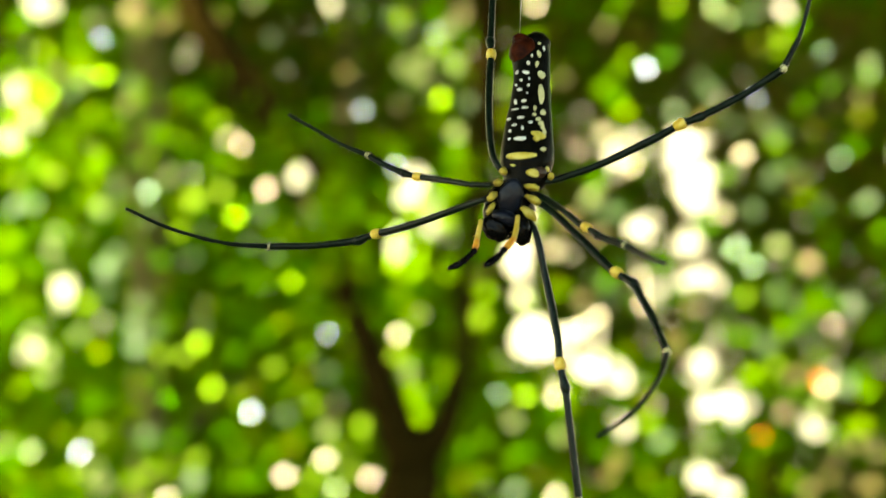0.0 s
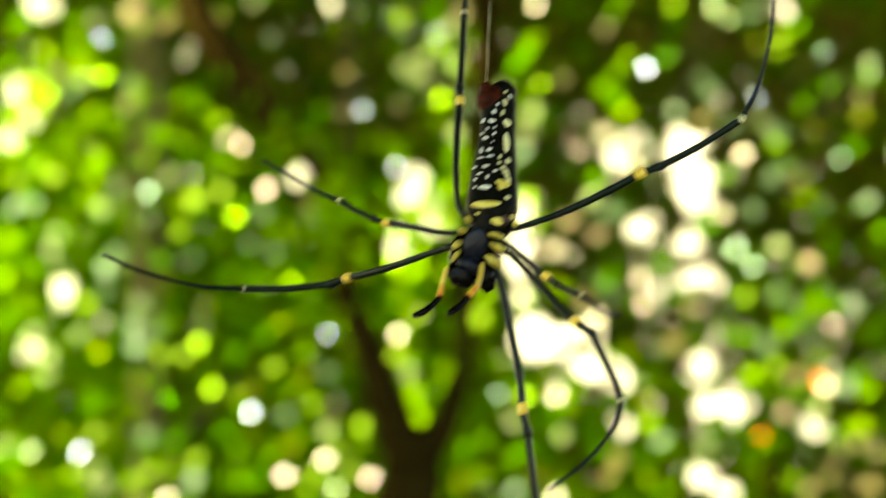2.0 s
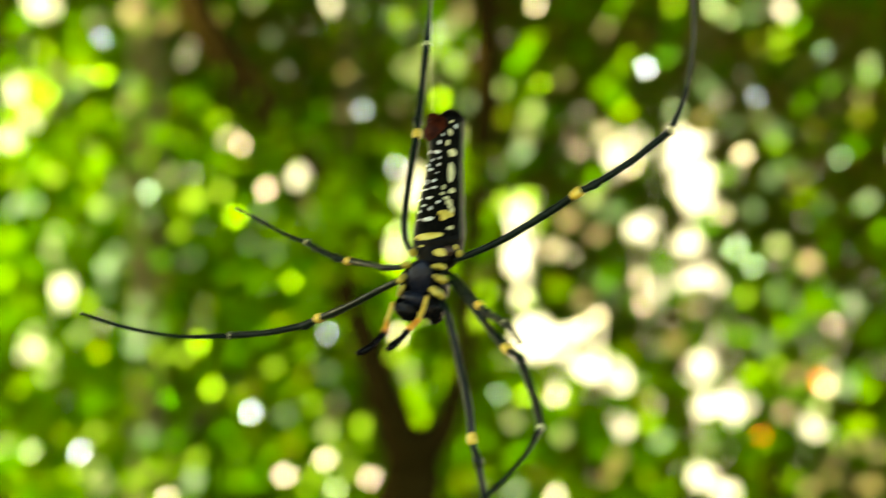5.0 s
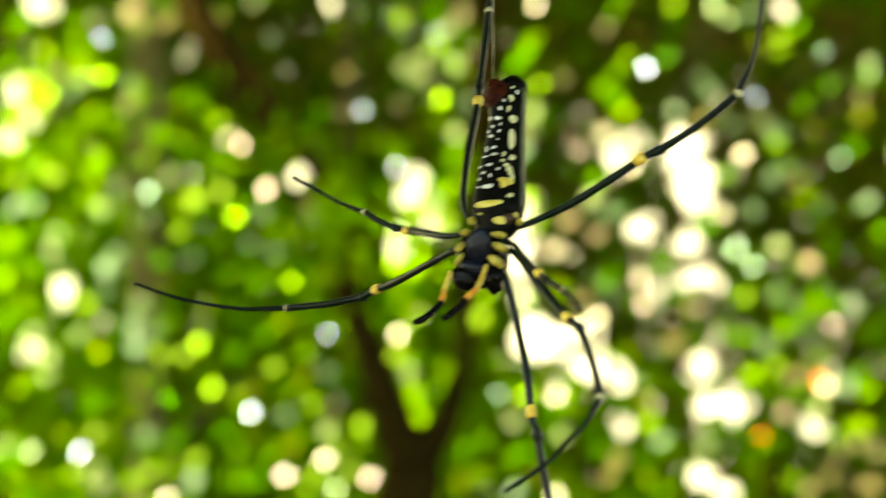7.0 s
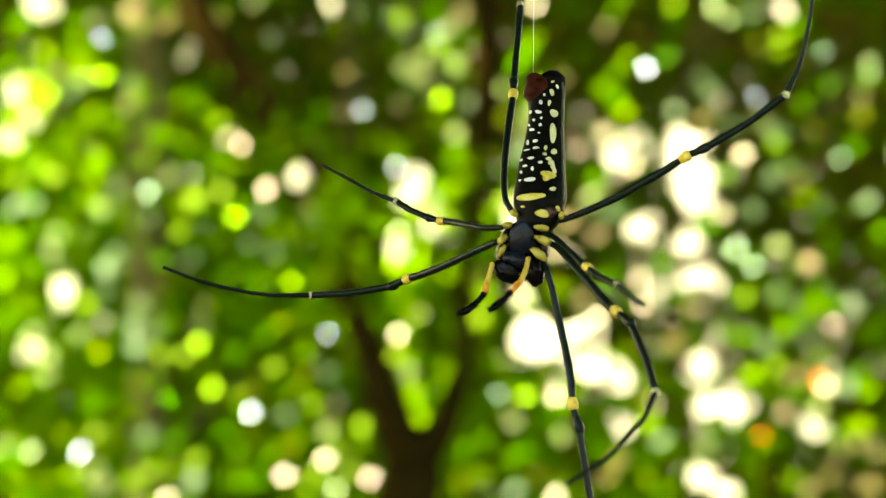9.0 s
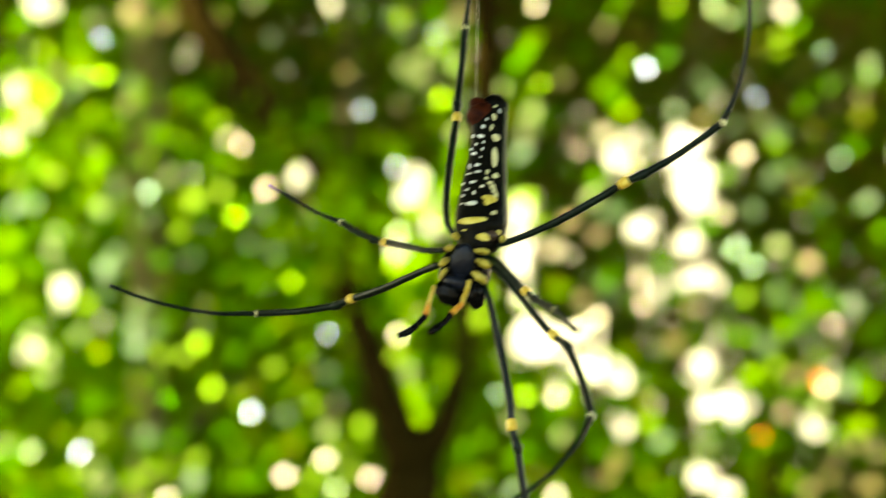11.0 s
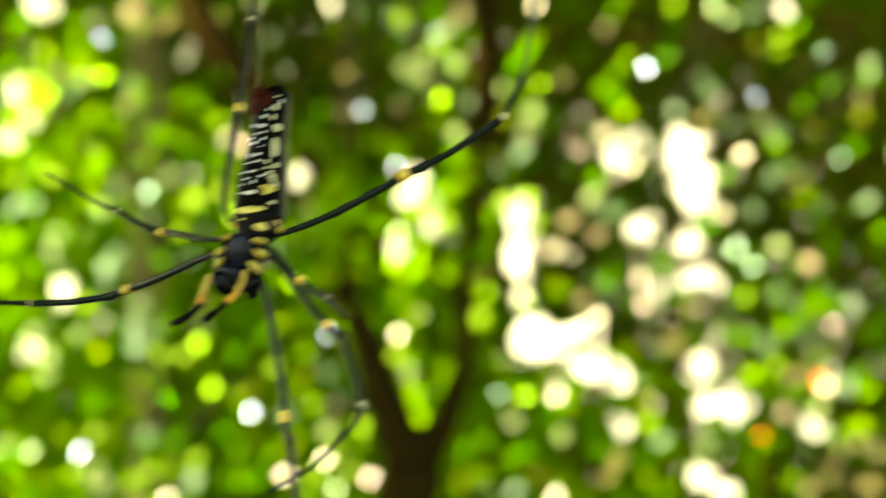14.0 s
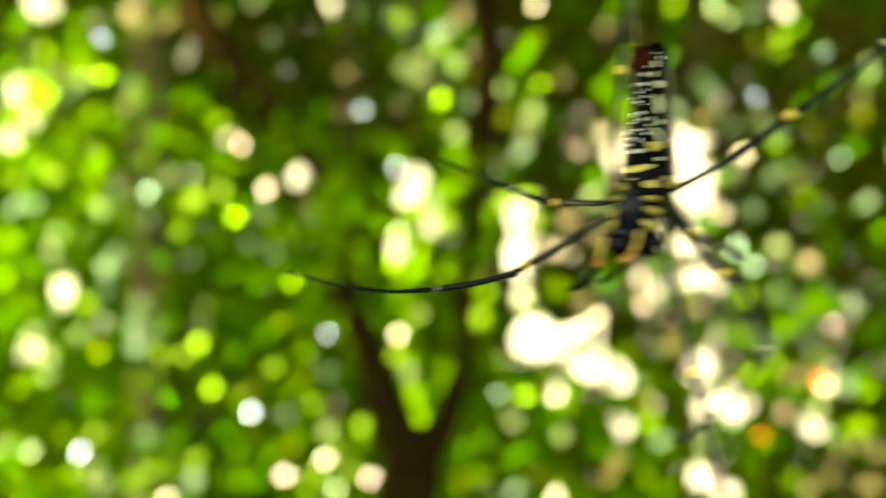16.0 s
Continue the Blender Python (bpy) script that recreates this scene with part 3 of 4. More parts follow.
PALE_BROAD = [
    (-1.56, 1.18, 62), (-1.51, 1.02, 56), (-1.50, 1.09, 62), (-1.49, 1.50, 62), (-1.47, 1.56, 54), (-1.45, 1.42, 62),
    (-1.38, 1.18, 56), (-1.36, 1.55, 62), (-1.36, 2.15, 62), (-1.30, 1.65, 69), (-0.92, 1.21, 71), (-0.44, 0.81, 74),
    (-0.13, 1.03, 64), (-0.07, 2.24, 54), (-0.05, 1.68, 83), (0.02, 2.34, 56), (0.05, 1.94, 69), (0.05, 2.20, 59),
    (0.22, 2.11, 56), (0.24, 1.09, 54), (0.34, 2.02, 74), (0.46, 0.80, 69), (0.56, 1.70, 67), (1.00, 0.75, 67),
    (1.27, 1.51, 71), (1.43, 0.90, 71)]
RUST = [
    (1.21, 0.79, 24), (1.43, 1.00, 39)]
TAN = [
    (-0.77, 1.90, 35), (-0.67, 1.73, 42), (-0.59, 1.94, 24), (-0.28, 0.63, 43), (0.52, 1.88, 23), (0.76, 1.29, 34),
    (1.48, 1.21, 27)]
TAN_BROAD = [
    (-1.20, 2.40, 66), (0.48, 1.61, 63), (0.58, 1.56, 66), (1.30, 0.88, 58), (1.39, 1.45, 76)]
# Leaves whose blue-white tint stands for reflected sky.
SKY_GLINT = [
    (-1.38, 0.73, 34), (-1.30, 2.30, 23), (-1.19, 1.60, 12), (-0.73, 0.88, 33), (-0.44, 1.18, 19), (-0.31, 2.03, 20),
    (-0.18, 1.81, 24), (-0.03, 2.32, 17), (0.77, 2.19, 34), (1.19, 2.08, 17)]
YELLOW = [
    (-1.50, 2.09, 39), (-1.29, 2.16, 39), (-0.93, 1.14, 39), (-0.88, 0.97, 41), (-0.79, 1.62, 43), (-0.58, 1.37, 37),
    (-0.19, 1.45, 38), (-0.01, 2.07, 39), (0.31, 0.94, 37), (0.32, 1.70, 37), (0.37, 2.13, 25)]
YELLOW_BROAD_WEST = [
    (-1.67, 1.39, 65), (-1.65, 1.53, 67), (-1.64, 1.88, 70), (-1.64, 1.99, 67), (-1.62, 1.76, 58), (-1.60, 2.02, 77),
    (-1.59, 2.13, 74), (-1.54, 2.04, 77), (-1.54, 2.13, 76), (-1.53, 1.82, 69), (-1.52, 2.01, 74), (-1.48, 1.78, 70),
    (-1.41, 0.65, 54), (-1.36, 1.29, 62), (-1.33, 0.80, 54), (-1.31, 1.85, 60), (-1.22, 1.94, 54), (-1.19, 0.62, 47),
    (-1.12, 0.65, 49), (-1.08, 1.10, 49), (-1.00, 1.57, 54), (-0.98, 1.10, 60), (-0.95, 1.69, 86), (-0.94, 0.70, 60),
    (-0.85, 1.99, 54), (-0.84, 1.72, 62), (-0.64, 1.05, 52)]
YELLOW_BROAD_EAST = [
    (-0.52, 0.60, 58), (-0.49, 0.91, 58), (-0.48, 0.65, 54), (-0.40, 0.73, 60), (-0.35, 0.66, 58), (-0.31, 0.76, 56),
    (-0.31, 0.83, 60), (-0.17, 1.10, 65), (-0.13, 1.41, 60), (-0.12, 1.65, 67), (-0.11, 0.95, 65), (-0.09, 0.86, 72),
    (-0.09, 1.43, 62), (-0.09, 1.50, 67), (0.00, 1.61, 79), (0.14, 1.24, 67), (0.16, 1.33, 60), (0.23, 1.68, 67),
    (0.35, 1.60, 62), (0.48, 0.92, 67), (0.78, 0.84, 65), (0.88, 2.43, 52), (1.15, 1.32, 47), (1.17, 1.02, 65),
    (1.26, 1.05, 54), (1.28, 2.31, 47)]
SPRAYS = {"cream": CREAM, "cream_broad": CREAM_BROAD, "dull_green": DULL_GREEN_WEST + DULL_GREEN_EAST, "dull_grey": DULL_GREY_WEST + DULL_GREY_EAST, "dull_olive": DULL_OLIVE, "dull_pale": DULL_PALE, "dull_tan": DULL_TAN, "dull_yellow": DULL_YELLOW, "green": GREEN, "green_broad": GREEN_BROAD, "grey": GREY, "grey_broad": GREY_BROAD, "olive": OLIVE, "pale": PALE, "pale_broad": PALE_BROAD, "rust": RUST, "tan": TAN, "tan_broad": TAN_BROAD, "sky_glint": SKY_GLINT, "yellow": YELLOW, "yellow_broad": YELLOW_BROAD_WEST + YELLOW_BROAD_EAST}
SPRAY_LABEL = {"yellow": "small yellow-green leaf glinting in the sun on a thin twig", "green": "small bright green leaf glinting in the sun on a twig",
               "pale": "small pale green glossy leaf on a sunlit twig", "grey": "small grey-green waxy leaf on a sunlit twig", "olive": "dull olive leaf on a thin sunlit twig",
               "tan": "small dry tan leaf hanging on a sunlit twig", "cream": "cream-coloured leaf on a sunlit twig, standing for a bright gap",
               "rust": "rust-orange dead leaf on a sunlit twig", "sky_glint": "leaf on a twig tinted blue-white to imitate a sky glint",
               "yellow_broad": "broad yellow-green young leaf on a sunlit twig", "green_broad": "broad bright green leaf on a sunlit twig",
               "pale_broad": "broad pale green leaf on a sunlit twig", "grey_broad": "broad grey-green leaf on a sunlit twig", "tan_broad": "broad dry tan leaf on a sunlit twig",
               "cream_broad": "broad cream leaf on a sunlit twig, standing for a bright gap",
               "dull_yellow": "yellow-green leaf on a sunlit twig, coloured darker to look dimly lit", "dull_green": "green leaf on a sunlit twig, coloured darker to look dimly lit",
               "dull_pale": "pale green leaf on a sunlit twig, coloured darker to look dimly lit", "dull_grey": "grey-green leaf on a sunlit twig, coloured darker to look dimly lit",
               "dull_olive": "olive-brown leaf on a sunlit twig, coloured darker to look dimly lit", "dull_tan": "brown dry leaf on a sunlit twig, coloured darker to look dimly lit"}


def leaf_blade(name, length, width, mat):
    """A pointed, arched leaf with a midrib fold, lying in xy and pointing along y."""
    verts, faces = [], []
    for i in range(9):
        t = i / 8
        w = width / 2 * math.sin(math.pi * (0.04 + 0.95 * t) ** 0.85) ** 0.8
        z = -0.06 * length * (t - 0.4) ** 2
        y = (t - 0.5) * length
        verts += [(-w, y, z + w * 0.06), (0, y, z), (w, y, z + w * 0.06)]
    for i in range(8):
        a = i * 3
        faces += [(a, a + 1, a + 4, a + 3), (a + 1, a + 2, a + 5, a + 4)]
    return mesh_from(name, verts, faces, mat)


def build_sprays():
    rng = random.Random(198)
    sunward, web = Vector((-math.cos(SUN_ELEVATION), 0, math.sin(SUN_ELEVATION))), Vector((0, 0, 1.5))
    blades = {}
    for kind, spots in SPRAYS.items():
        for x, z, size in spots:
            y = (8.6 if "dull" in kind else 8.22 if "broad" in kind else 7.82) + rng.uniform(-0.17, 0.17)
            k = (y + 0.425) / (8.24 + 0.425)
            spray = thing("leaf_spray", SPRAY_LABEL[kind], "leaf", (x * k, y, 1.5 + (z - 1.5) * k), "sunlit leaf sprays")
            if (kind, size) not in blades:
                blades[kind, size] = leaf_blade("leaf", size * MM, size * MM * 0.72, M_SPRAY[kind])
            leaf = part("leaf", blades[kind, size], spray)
            leaf.rotation_mode = "QUATERNION"
            aim = (sunward + (web - spray.location).normalized()).normalized()  # glints towards the web
            aim += Vector((rng.uniform(-1, 1), rng.uniform(-1, 1), rng.uniform(-1, 1))) * 0.02
            leaf.rotation_quaternion = aim.to_track_quat("Z", "Y") @ Euler((0, 0, rng.uniform(0, 6.28))).to_quaternion()
            part("twig", tube("twig", [(0, 0.004, -0.002, 0.0008), (0.02, 0.6, -0.02, 0.0016), (0.03, 1.2, -0.08, 0.0025), (0.03, 2.1, -0.2, 0.004)], M_TWIG, 6, 3), spray)


# ---- the spider: lengths in millimetres from the front of its abdomen ----
# abdomen: height, centre x, centre y, half width, half depth
ABDOMEN = [(-6.7, -0.18, 3.0, 1.49, 1.44), (-6.2, 0.14, 3.1, 2.87, 2.78), (-5.1, 0.50, 3.3, 3.77, 3.66), (-3.9, 0.76, 3.7, 4.25, 4.12), (-2.2, 0.86, 4.2, 4.58, 4.44), (-0.1, 1.01, 4.7, 4.85, 4.70), (4.9, 1.44, 6.9, 4.39, 4.26), (10.3, 2.08, 9.7, 3.72, 3.61), (15.2, 2.58, 12.2, 3.31, 3.21), (19.6, 2.60, 14.4, 3.60, 3.49), (21.0, 2.66, 15.2, 3.45, 3.34), (21.9, 2.80, 15.7, 3.05, 2.95), (22.6, 2.95, 16.1, 2.40, 2.33), (23.0, 3.10, 16.4, 1.60, 1.55), (23.2, 3.20, 16.6, 0.70, 0.68)]
WHITE_SPOTS = [(1.2, 15.8, 1.3, 0.6), (0.3, 14.3, 0.5, 0.5), (1.7, 14.6, 0.4, 0.5), (1.5, 13.3, 0.6, 0.5), (-0.1, 12.5, 0.8, 0.6), (-0.6, 13.4, 0.3, 0.6),
    (1.2, 11.8, 0.4, 0.3), (0.5, 10.3, 0.9, 0.6), (-0.9, 10.1, 0.5, 0.9), (0.6, 9.0, 1.3, 0.4), (-1.1, 8.7, 1.2, 0.3), (-0.3, 7.1, 1.3, 0.5),
    (-2.2, 6.9, 0.6, 0.5), (1.4, 6.2, 0.8, 0.5), (-1.4, 5.7, 1.0, 0.4), (-0.1, 5.1, 0.5, 0.7), (-2.2, 4.6, 0.5, 0.5), (-0.6, 3.1, 2.3, 0.7),
    (-2.4, 3.1, 0.5, 0.4), (-0.3, 15.9, 0.4, 0.8), (4.8, 20.5, 0.4, 0.9), (2.4, 19.0, 0.4, 0.6), (1.7, 17.6, 0.6, 0.8)]
CREAM_SPOTS = [(4.1, 15.4, 1.5, 1.3), (3.8, 11.6, 1.2, 3.4), (2.4, 8.9, 0.6, 0.9), (2.2, 7.7, 0.9, 0.5), (3.9, 8.1, 1.0, 1.1), (3.5, 1.2, 1.1, 0.8),
    (2.9, 6.8, 1.0, 0.7), (3.3, 6.1, 1.0, 0.9), (3.6, 5.4, 0.8, 1.0), (3.9, 4.5, 0.8, 1.0), (4.0, 21.5, 0.7, 0.5), (3.8, 19.4, 0.8, 1.3),
    (3.3, 17.4, 0.6, 1.1)]
YELLOW_SPOTS = [(2.8, 3.8, 2.8, 1.3), (2.3, 3.1, 1.3, 0.8), (-0.6, -0.1, 5.1, 1.3), (1.5, -3.2, 2.7, 1.2), (-2.0, -1.8, 0.8, 0.4), (4.3, -2.4, 0.6, 1.0)]


def abdomen_at(z):
    t = np.array(ABDOMEN)
    return [float(np.interp(z, t[:, 0], t[:, k])) for k in range(1, 5)]


def build_abdomen(spider):
    rings = spline(ABDOMEN, 8)
    sides = 48
    verts, faces = [], []
    for i, (z, cx, cy, a, b) in enumerate(rings):
        for k in range(sides):
            ph = 2 * math.pi * k / sides
            f = 1 + 0.02 * noise.noise(Vector((math.cos(ph) * 2, math.sin(ph) * 2, z * 0.35))) + 0.022 * noise.noise(Vector((math.cos(ph) * 6, math.sin(ph) * 6, z * 1.1)))
            verts.append(Vector((cx + a * math.cos(ph) * f, cy + b * math.sin(ph) * f, z)) * MM)
    for i in range(len(rings) - 1):
        for k in range(sides):
            p, q = i * sides + k, i * sides + (k + 1) % sides
            faces.append((p, q, q + sides, p + sides))
    faces += [tuple(range(sides))[::-1], tuple(range((len(rings) - 1) * sides, len(rings) * sides))]
    body = part("abdomen", mesh_from("abdomen", verts, faces, M_ABDOMEN), spider, "long black abdomen dotted with white and yellow")
    for name, spots, mat, label in (("white_spot", WHITE_SPOTS, M_WHITE, "white spot"), ("cream_spot", CREAM_SPOTS, M_CREAM, "cream patch"), ("yellow_band", YELLOW_SPOTS, M_YELLOW, "yellow band")):
        rng = random.Random(3)
        for x, z, w, h in spots:
            w, h = w * 1.05, h * 1.10
            verts, faces = [], []
            tilt, ph0 = rng.uniform(-0.25, 0.25) * (0.1 if w > 3 else 1.0), rng.uniform(0, 6)
            for ring, lift in ((0.0, 0.14), (0.6, 0.13), (0.9, 0.09), (1.0, -0.05)):
                for k in range(16 if ring else 1):
                    ph = 2 * math.pi * k / 16
                    wob = ring * (1 + 0.10 * math.sin(2 * ph + ph0) + 0.06 * math.sin(3 * ph + 2 * ph0))
                    dx, dz = w / 2 * wob * math.cos(ph), h / 2 * wob * math.sin(ph)
                    px, pz = x + dx * math.cos(tilt) - dz * math.sin(tilt), z + dx * math.sin(tilt) + dz * math.cos(tilt)
                    cx, cy, a, b = abdomen_at(pz)
                    u = max(-0.985, min(0.985, (px - cx) / a))
                    py = cy - b * math.sqrt(1 - u * u) * 1.015
                    verts.append(Vector((cx + u * a * (1 + lift / a), py - lift, pz)) * MM)
            for k in range(16):
                n = (k + 1) % 16
                faces.append((0, 1 + n, 1 + k))
                for o in (1, 17):
                    faces.append((o + k, o + n, o + 16 + n, o + 16 + k))
            part(name, mesh_from(name, verts, faces, mat), body, label)
    stripe = []
    for z in np.linspace(-1.0, 21.5, 12):
        cx, cy, a, b = abdomen_at(z)
        stripe.append(((cx + 0.88 * a) * MM, (cy - 0.47 * b) * MM, z * MM, (0.30 + 0.06 * math.sin(z * 1.3)) * MM))
    part("side_stripe", tube("side_stripe", stripe, M_OLIVE, 8, 3), body, "olive-grey stripe along the side")
    part("tail_lobe", egg("tail_lobe", Vector((3.75, 15.2, 21.5)) * MM, Vector((2.65, 2.5, 2.45)) * MM, M_ABDOMEN, (-20, 0, 0), 0.10, 16, 22, 3.0), body, "black rounded tail lobe")
    for x, y, z, a, h, seed in ((1.25, 13.3, 19.9, 2.75, 2.8, 0.0), (0.65, 13.5, 21.9, 1.65, 1.5, 5.0)):
        part("spinneret", egg("spinneret", Vector((x, y, z)) * MM, Vector((a, a * 0.88, h)) * MM, M_RED, (-25, 0, 0), 0.14, 22, 28, seed), body, "dark red spinneret")
    part("waist", egg("waist", Vector((1.9, 0.9, -3.2)) * MM, Vector((2.2, 1.2, 1.5)) * MM, M_BROWN, (0, -10, 0), 0.2, 14, 18), body, "brown waist")


def build_head(spider):
    chest = part("cephalothorax", egg("cephalothorax", Vector((-2.4, 2.9, -9.6)) * MM, Vector((4.7, 3.4, 5.6)) * MM, M_BLACK, (14, 12, 0), 0.08), spider, "glossy black head and chest")
    part("sternum", egg("sternum", Vector((-2.5, -0.3, -7.6)) * MM, Vector((2.2, 1.0, 3.3)) * MM, M_STERNUM, (8, 12, 0), 0.1, 18, 24, 2.0), chest, "bluish black sternum")
    part("lip", egg("lip", Vector((-3.6, -0.9, -11.3)) * MM, Vector((2.5, 1.3, 1.4)) * MM, M_STERNUM, (0, 20, 0), 0.15, 12, 16, 4.0), chest)
    for x, z, a, h, tilt, seed in ((-5.1, -13.2, 2.7, 2.2, 30, 1.0), (-0.4, -13.6, 1.8, 2.7, -8, 6.0)):
        part("jaw", egg("jaw", Vector((x, -0.3, z)) * MM, Vector((a, 2.0, h)) * MM, M_BLACK, (12, tilt, 0), 0.15, 20, 26, seed), chest, "black jaw")
    # the first joints of the legs, yellow underneath
    for x, y, z, w, h, tilt in ((1.2, -1.0, -5.8, 1.9, 0.65, 10), (1.4, -1.5, -8.0, 2.1, 0.78, 28), (0.7, -1.9, -10.5, 2.4, 0.85, 40),
                                (-4.8, -0.4, -5.0, 1.2, 0.72, -12), (-5.8, -0.6, -7.5, 1.5, 0.72, -42), (-6.1, -0.7, -9.7, 1.7, 0.6, -58),
                                (-3.7, 1.2, -2.9, 1.1, 0.75, 30), (4.9, 1.2, -3.7, 0.8, 0.8, 0)):
        part("leg_joint", egg("leg_joint", Vector((x, y, z)) * MM, Vector((w * 0.74, 0.8, h * 0.90)) * MM, M_HIP, (0, tilt, 0), 0.3, 14, 18, x), chest, "yellow hip joint mottled with black")


# legs: knots of x, y, z in millimetres; each has the numbers of the knots at the knee and at the ankle
UPPER_INNER_LEG = [(-4.0, 2.5, -2.7), (-5.4, 4.6, 0.7), (-5.3, 11.9, 8.2), (-4.5, 19.2, 15.7), (-3.8, 23.4, 20.7), (-3.8, 25.3, 23.0), (-3.0, 30.6, 30.6), (-2.3, 36.4, 38.9), (-1.4, 39.9, 46.4), (-0.5, 43.4, 56.0), (0.4, 46.4, 64.5)]
UPPER_SIDE_LEG = [(-5.8, 0.5, -5.4), (-9.3, 3.9, -5.2), (-13.4, 9.7, -4.2), (-16.4, 14.8, -3.5), (-18.3, 17.3, -3.2), (-20.5, 18.9, -2.5), (-24.0, 21.2, -0.8), (-26.8, 23.7, 1.0), (-31.6, 26.0, 3.1), (-36.9, 28.8, 6.2), (-41.8, 31.4, 9.1)]
LOWER_SIDE_LEG = [(-6.8, 0.0, -7.9), (-10.4, 4.5, -9.1), (-17.3, 12.5, -11.6), (-22.7, 19.3, -13.2), (-25.6, 22.7, -13.8), (-28.5, 24.9, -15.0), (-36.4, 28.7, -15.9), (-45.3, 33.7, -16.1), (-53.9, 29.3, -15.6), (-63.8, 24.8, -13.1), (-71.9, 20.6, -9.6)]
FAR_UPPER_LEG = [(3.2, 2.0, -4.7), (6.6, 1.4, -4.0), (14.0, -0.5, -1.3), (22.4, -2.7, 2.8), (27.7, -4.3, 5.8), (30.8, -4.9, 6.9), (37.8, -6.4, 10.6), (44.9, -8.2, 15.3), (48.1, -8.5, 22.0), (50.3, -9.1, 33.0), (50.1, -9.8, 43.0)]
SHORT_SIDE_LEG = [(0.9, 1.5, -6.3), (3.7, -0.4, -7.7), (6.5, -8.0, -10.5), (8.3, -12.0, -12.6), (9.5, -14.4, -13.4), (10.8, -16.9, -14.7), (12.6, -20.4, -15.7), (14.3, -24.4, -16.5), (15.9, -29.8, -18.0), (17.2, -36.8, -19.2), (18.1, -42.2, -19.8)]
BENT_SIDE_LEG = [(0.7, 1.0, -7.7), (4.1, -1.5, -9.5), (8.8, -9.7, -15.1), (12.4, -15.5, -19.6), (14.2, -18.4, -21.3), (16.3, -21.5, -23.0), (18.6, -27.7, -29.0), (19.9, -33.9, -34.3), (17.5, -40.8, -38.2), (12.2, -47.7, -43.2), (5.6, -53.6, -47.0)]
LOWER_FRONT_LEG = [(0.3, 1.0, -10.9), (2.0, -1.1, -14.0), (3.7, -2.4, -22.3), (5.3, -5.6, -31.4), (5.7, -7.4, -37.6), (6.6, -8.0, -41.2), (7.7, -8.8, -50.6), (8.9, -9.4, -60.6), (10.1, -9.0, -69.6), (11.3, -8.4, -78.6), (12.3, -7.4, -86.6)]
LEGS = {"upper_inner": UPPER_INNER_LEG, "upper_side": UPPER_SIDE_LEG, "lower_side": LOWER_SIDE_LEG, "far_upper": FAR_UPPER_LEG, "short_side": SHORT_SIDE_LEG, "bent_side": BENT_SIDE_LEG, "lower_front": LOWER_FRONT_LEG}
LEG_THICK = (0.52, 0.60, 0.68, 0.72, 0.62, 0.66, 0.64, 0.60, 0.38, 0.36, 0.31)


def build_legs(spider):
    for kind, knots in LEGS.items():
        k = 0.85 if kind in ("upper_side", "short_side") else 1.0
        pts = [(x, y, z, r * k) for (x, y, z), r in zip(knots, LEG_THICK)]
        mm = [tuple(c * MM for c in p) for p in pts]
        leg = part("leg", tube("leg", mm[:5], M_LEG, 12, 8, 0.14, 260), spider)
        knee = [mm[4], tuple((a * 0.5 + b * 0.5) for a, b in zip(mm[4], mm[5]))[:3] + (0.66 * k * MM,), mm[5]]
        knee.append(tuple(a + (b - a) * 0.12 for a, b in zip(mm[5], mm[6]))[:3] + (0.60 * k * MM,))
        knee[2] = mm[5][:3] + (0.92 * k * MM,)
        part("knee", tube("knee", knee, M_LEG, 12, 5, 0.18, 50), leg)
        shin = mm[5:7] + [tuple(a + (b - a) * 0.85 for a, b in zip(mm[6], mm[7]))[:3] + (0.67 * k * MM,), mm[7]]
        part("shin", tube("shin", shin, M_LEG, 12, 8, 0.14, 240), leg)
        part("foot", tube("foot", mm[7:], M_LEG, 10, 8, 0.14, 260), leg)
        # yellow band at the knee, pale ring at the ankle
        p, q = Vector(mm[4][:3]), Vector(mm[3][:3])
        d = (q - p).normalized()
        part("yellow_band", tube("yellow_band", [(*(p + d * s * MM), r * k * MM) for s, r in ((-0.6, 0.5), (-0.4, 0.84), (0.2, 0.98), (1.0, 0.93), (1.55, 0.76), (1.7, 0.5))], M_BAND, 14, 4, 0.16), leg, "yellow band at the knee")
        p, d = Vector(mm[7][:3]), (Vector(mm[8][:3]) - Vector(mm[7][:3])).normalized()
        part("ankle_ring", tube("ankle_ring", [(*(p + d * s * MM), r * k * MM) for s, r in ((-0.5, 0.5), (-0.3, 0.72), (0.2, 0.74), (0.65, 0.58), (0.95, 0.3))], M_CREAM, 12, 4, 0.16), leg, "pale ring at the ankle")


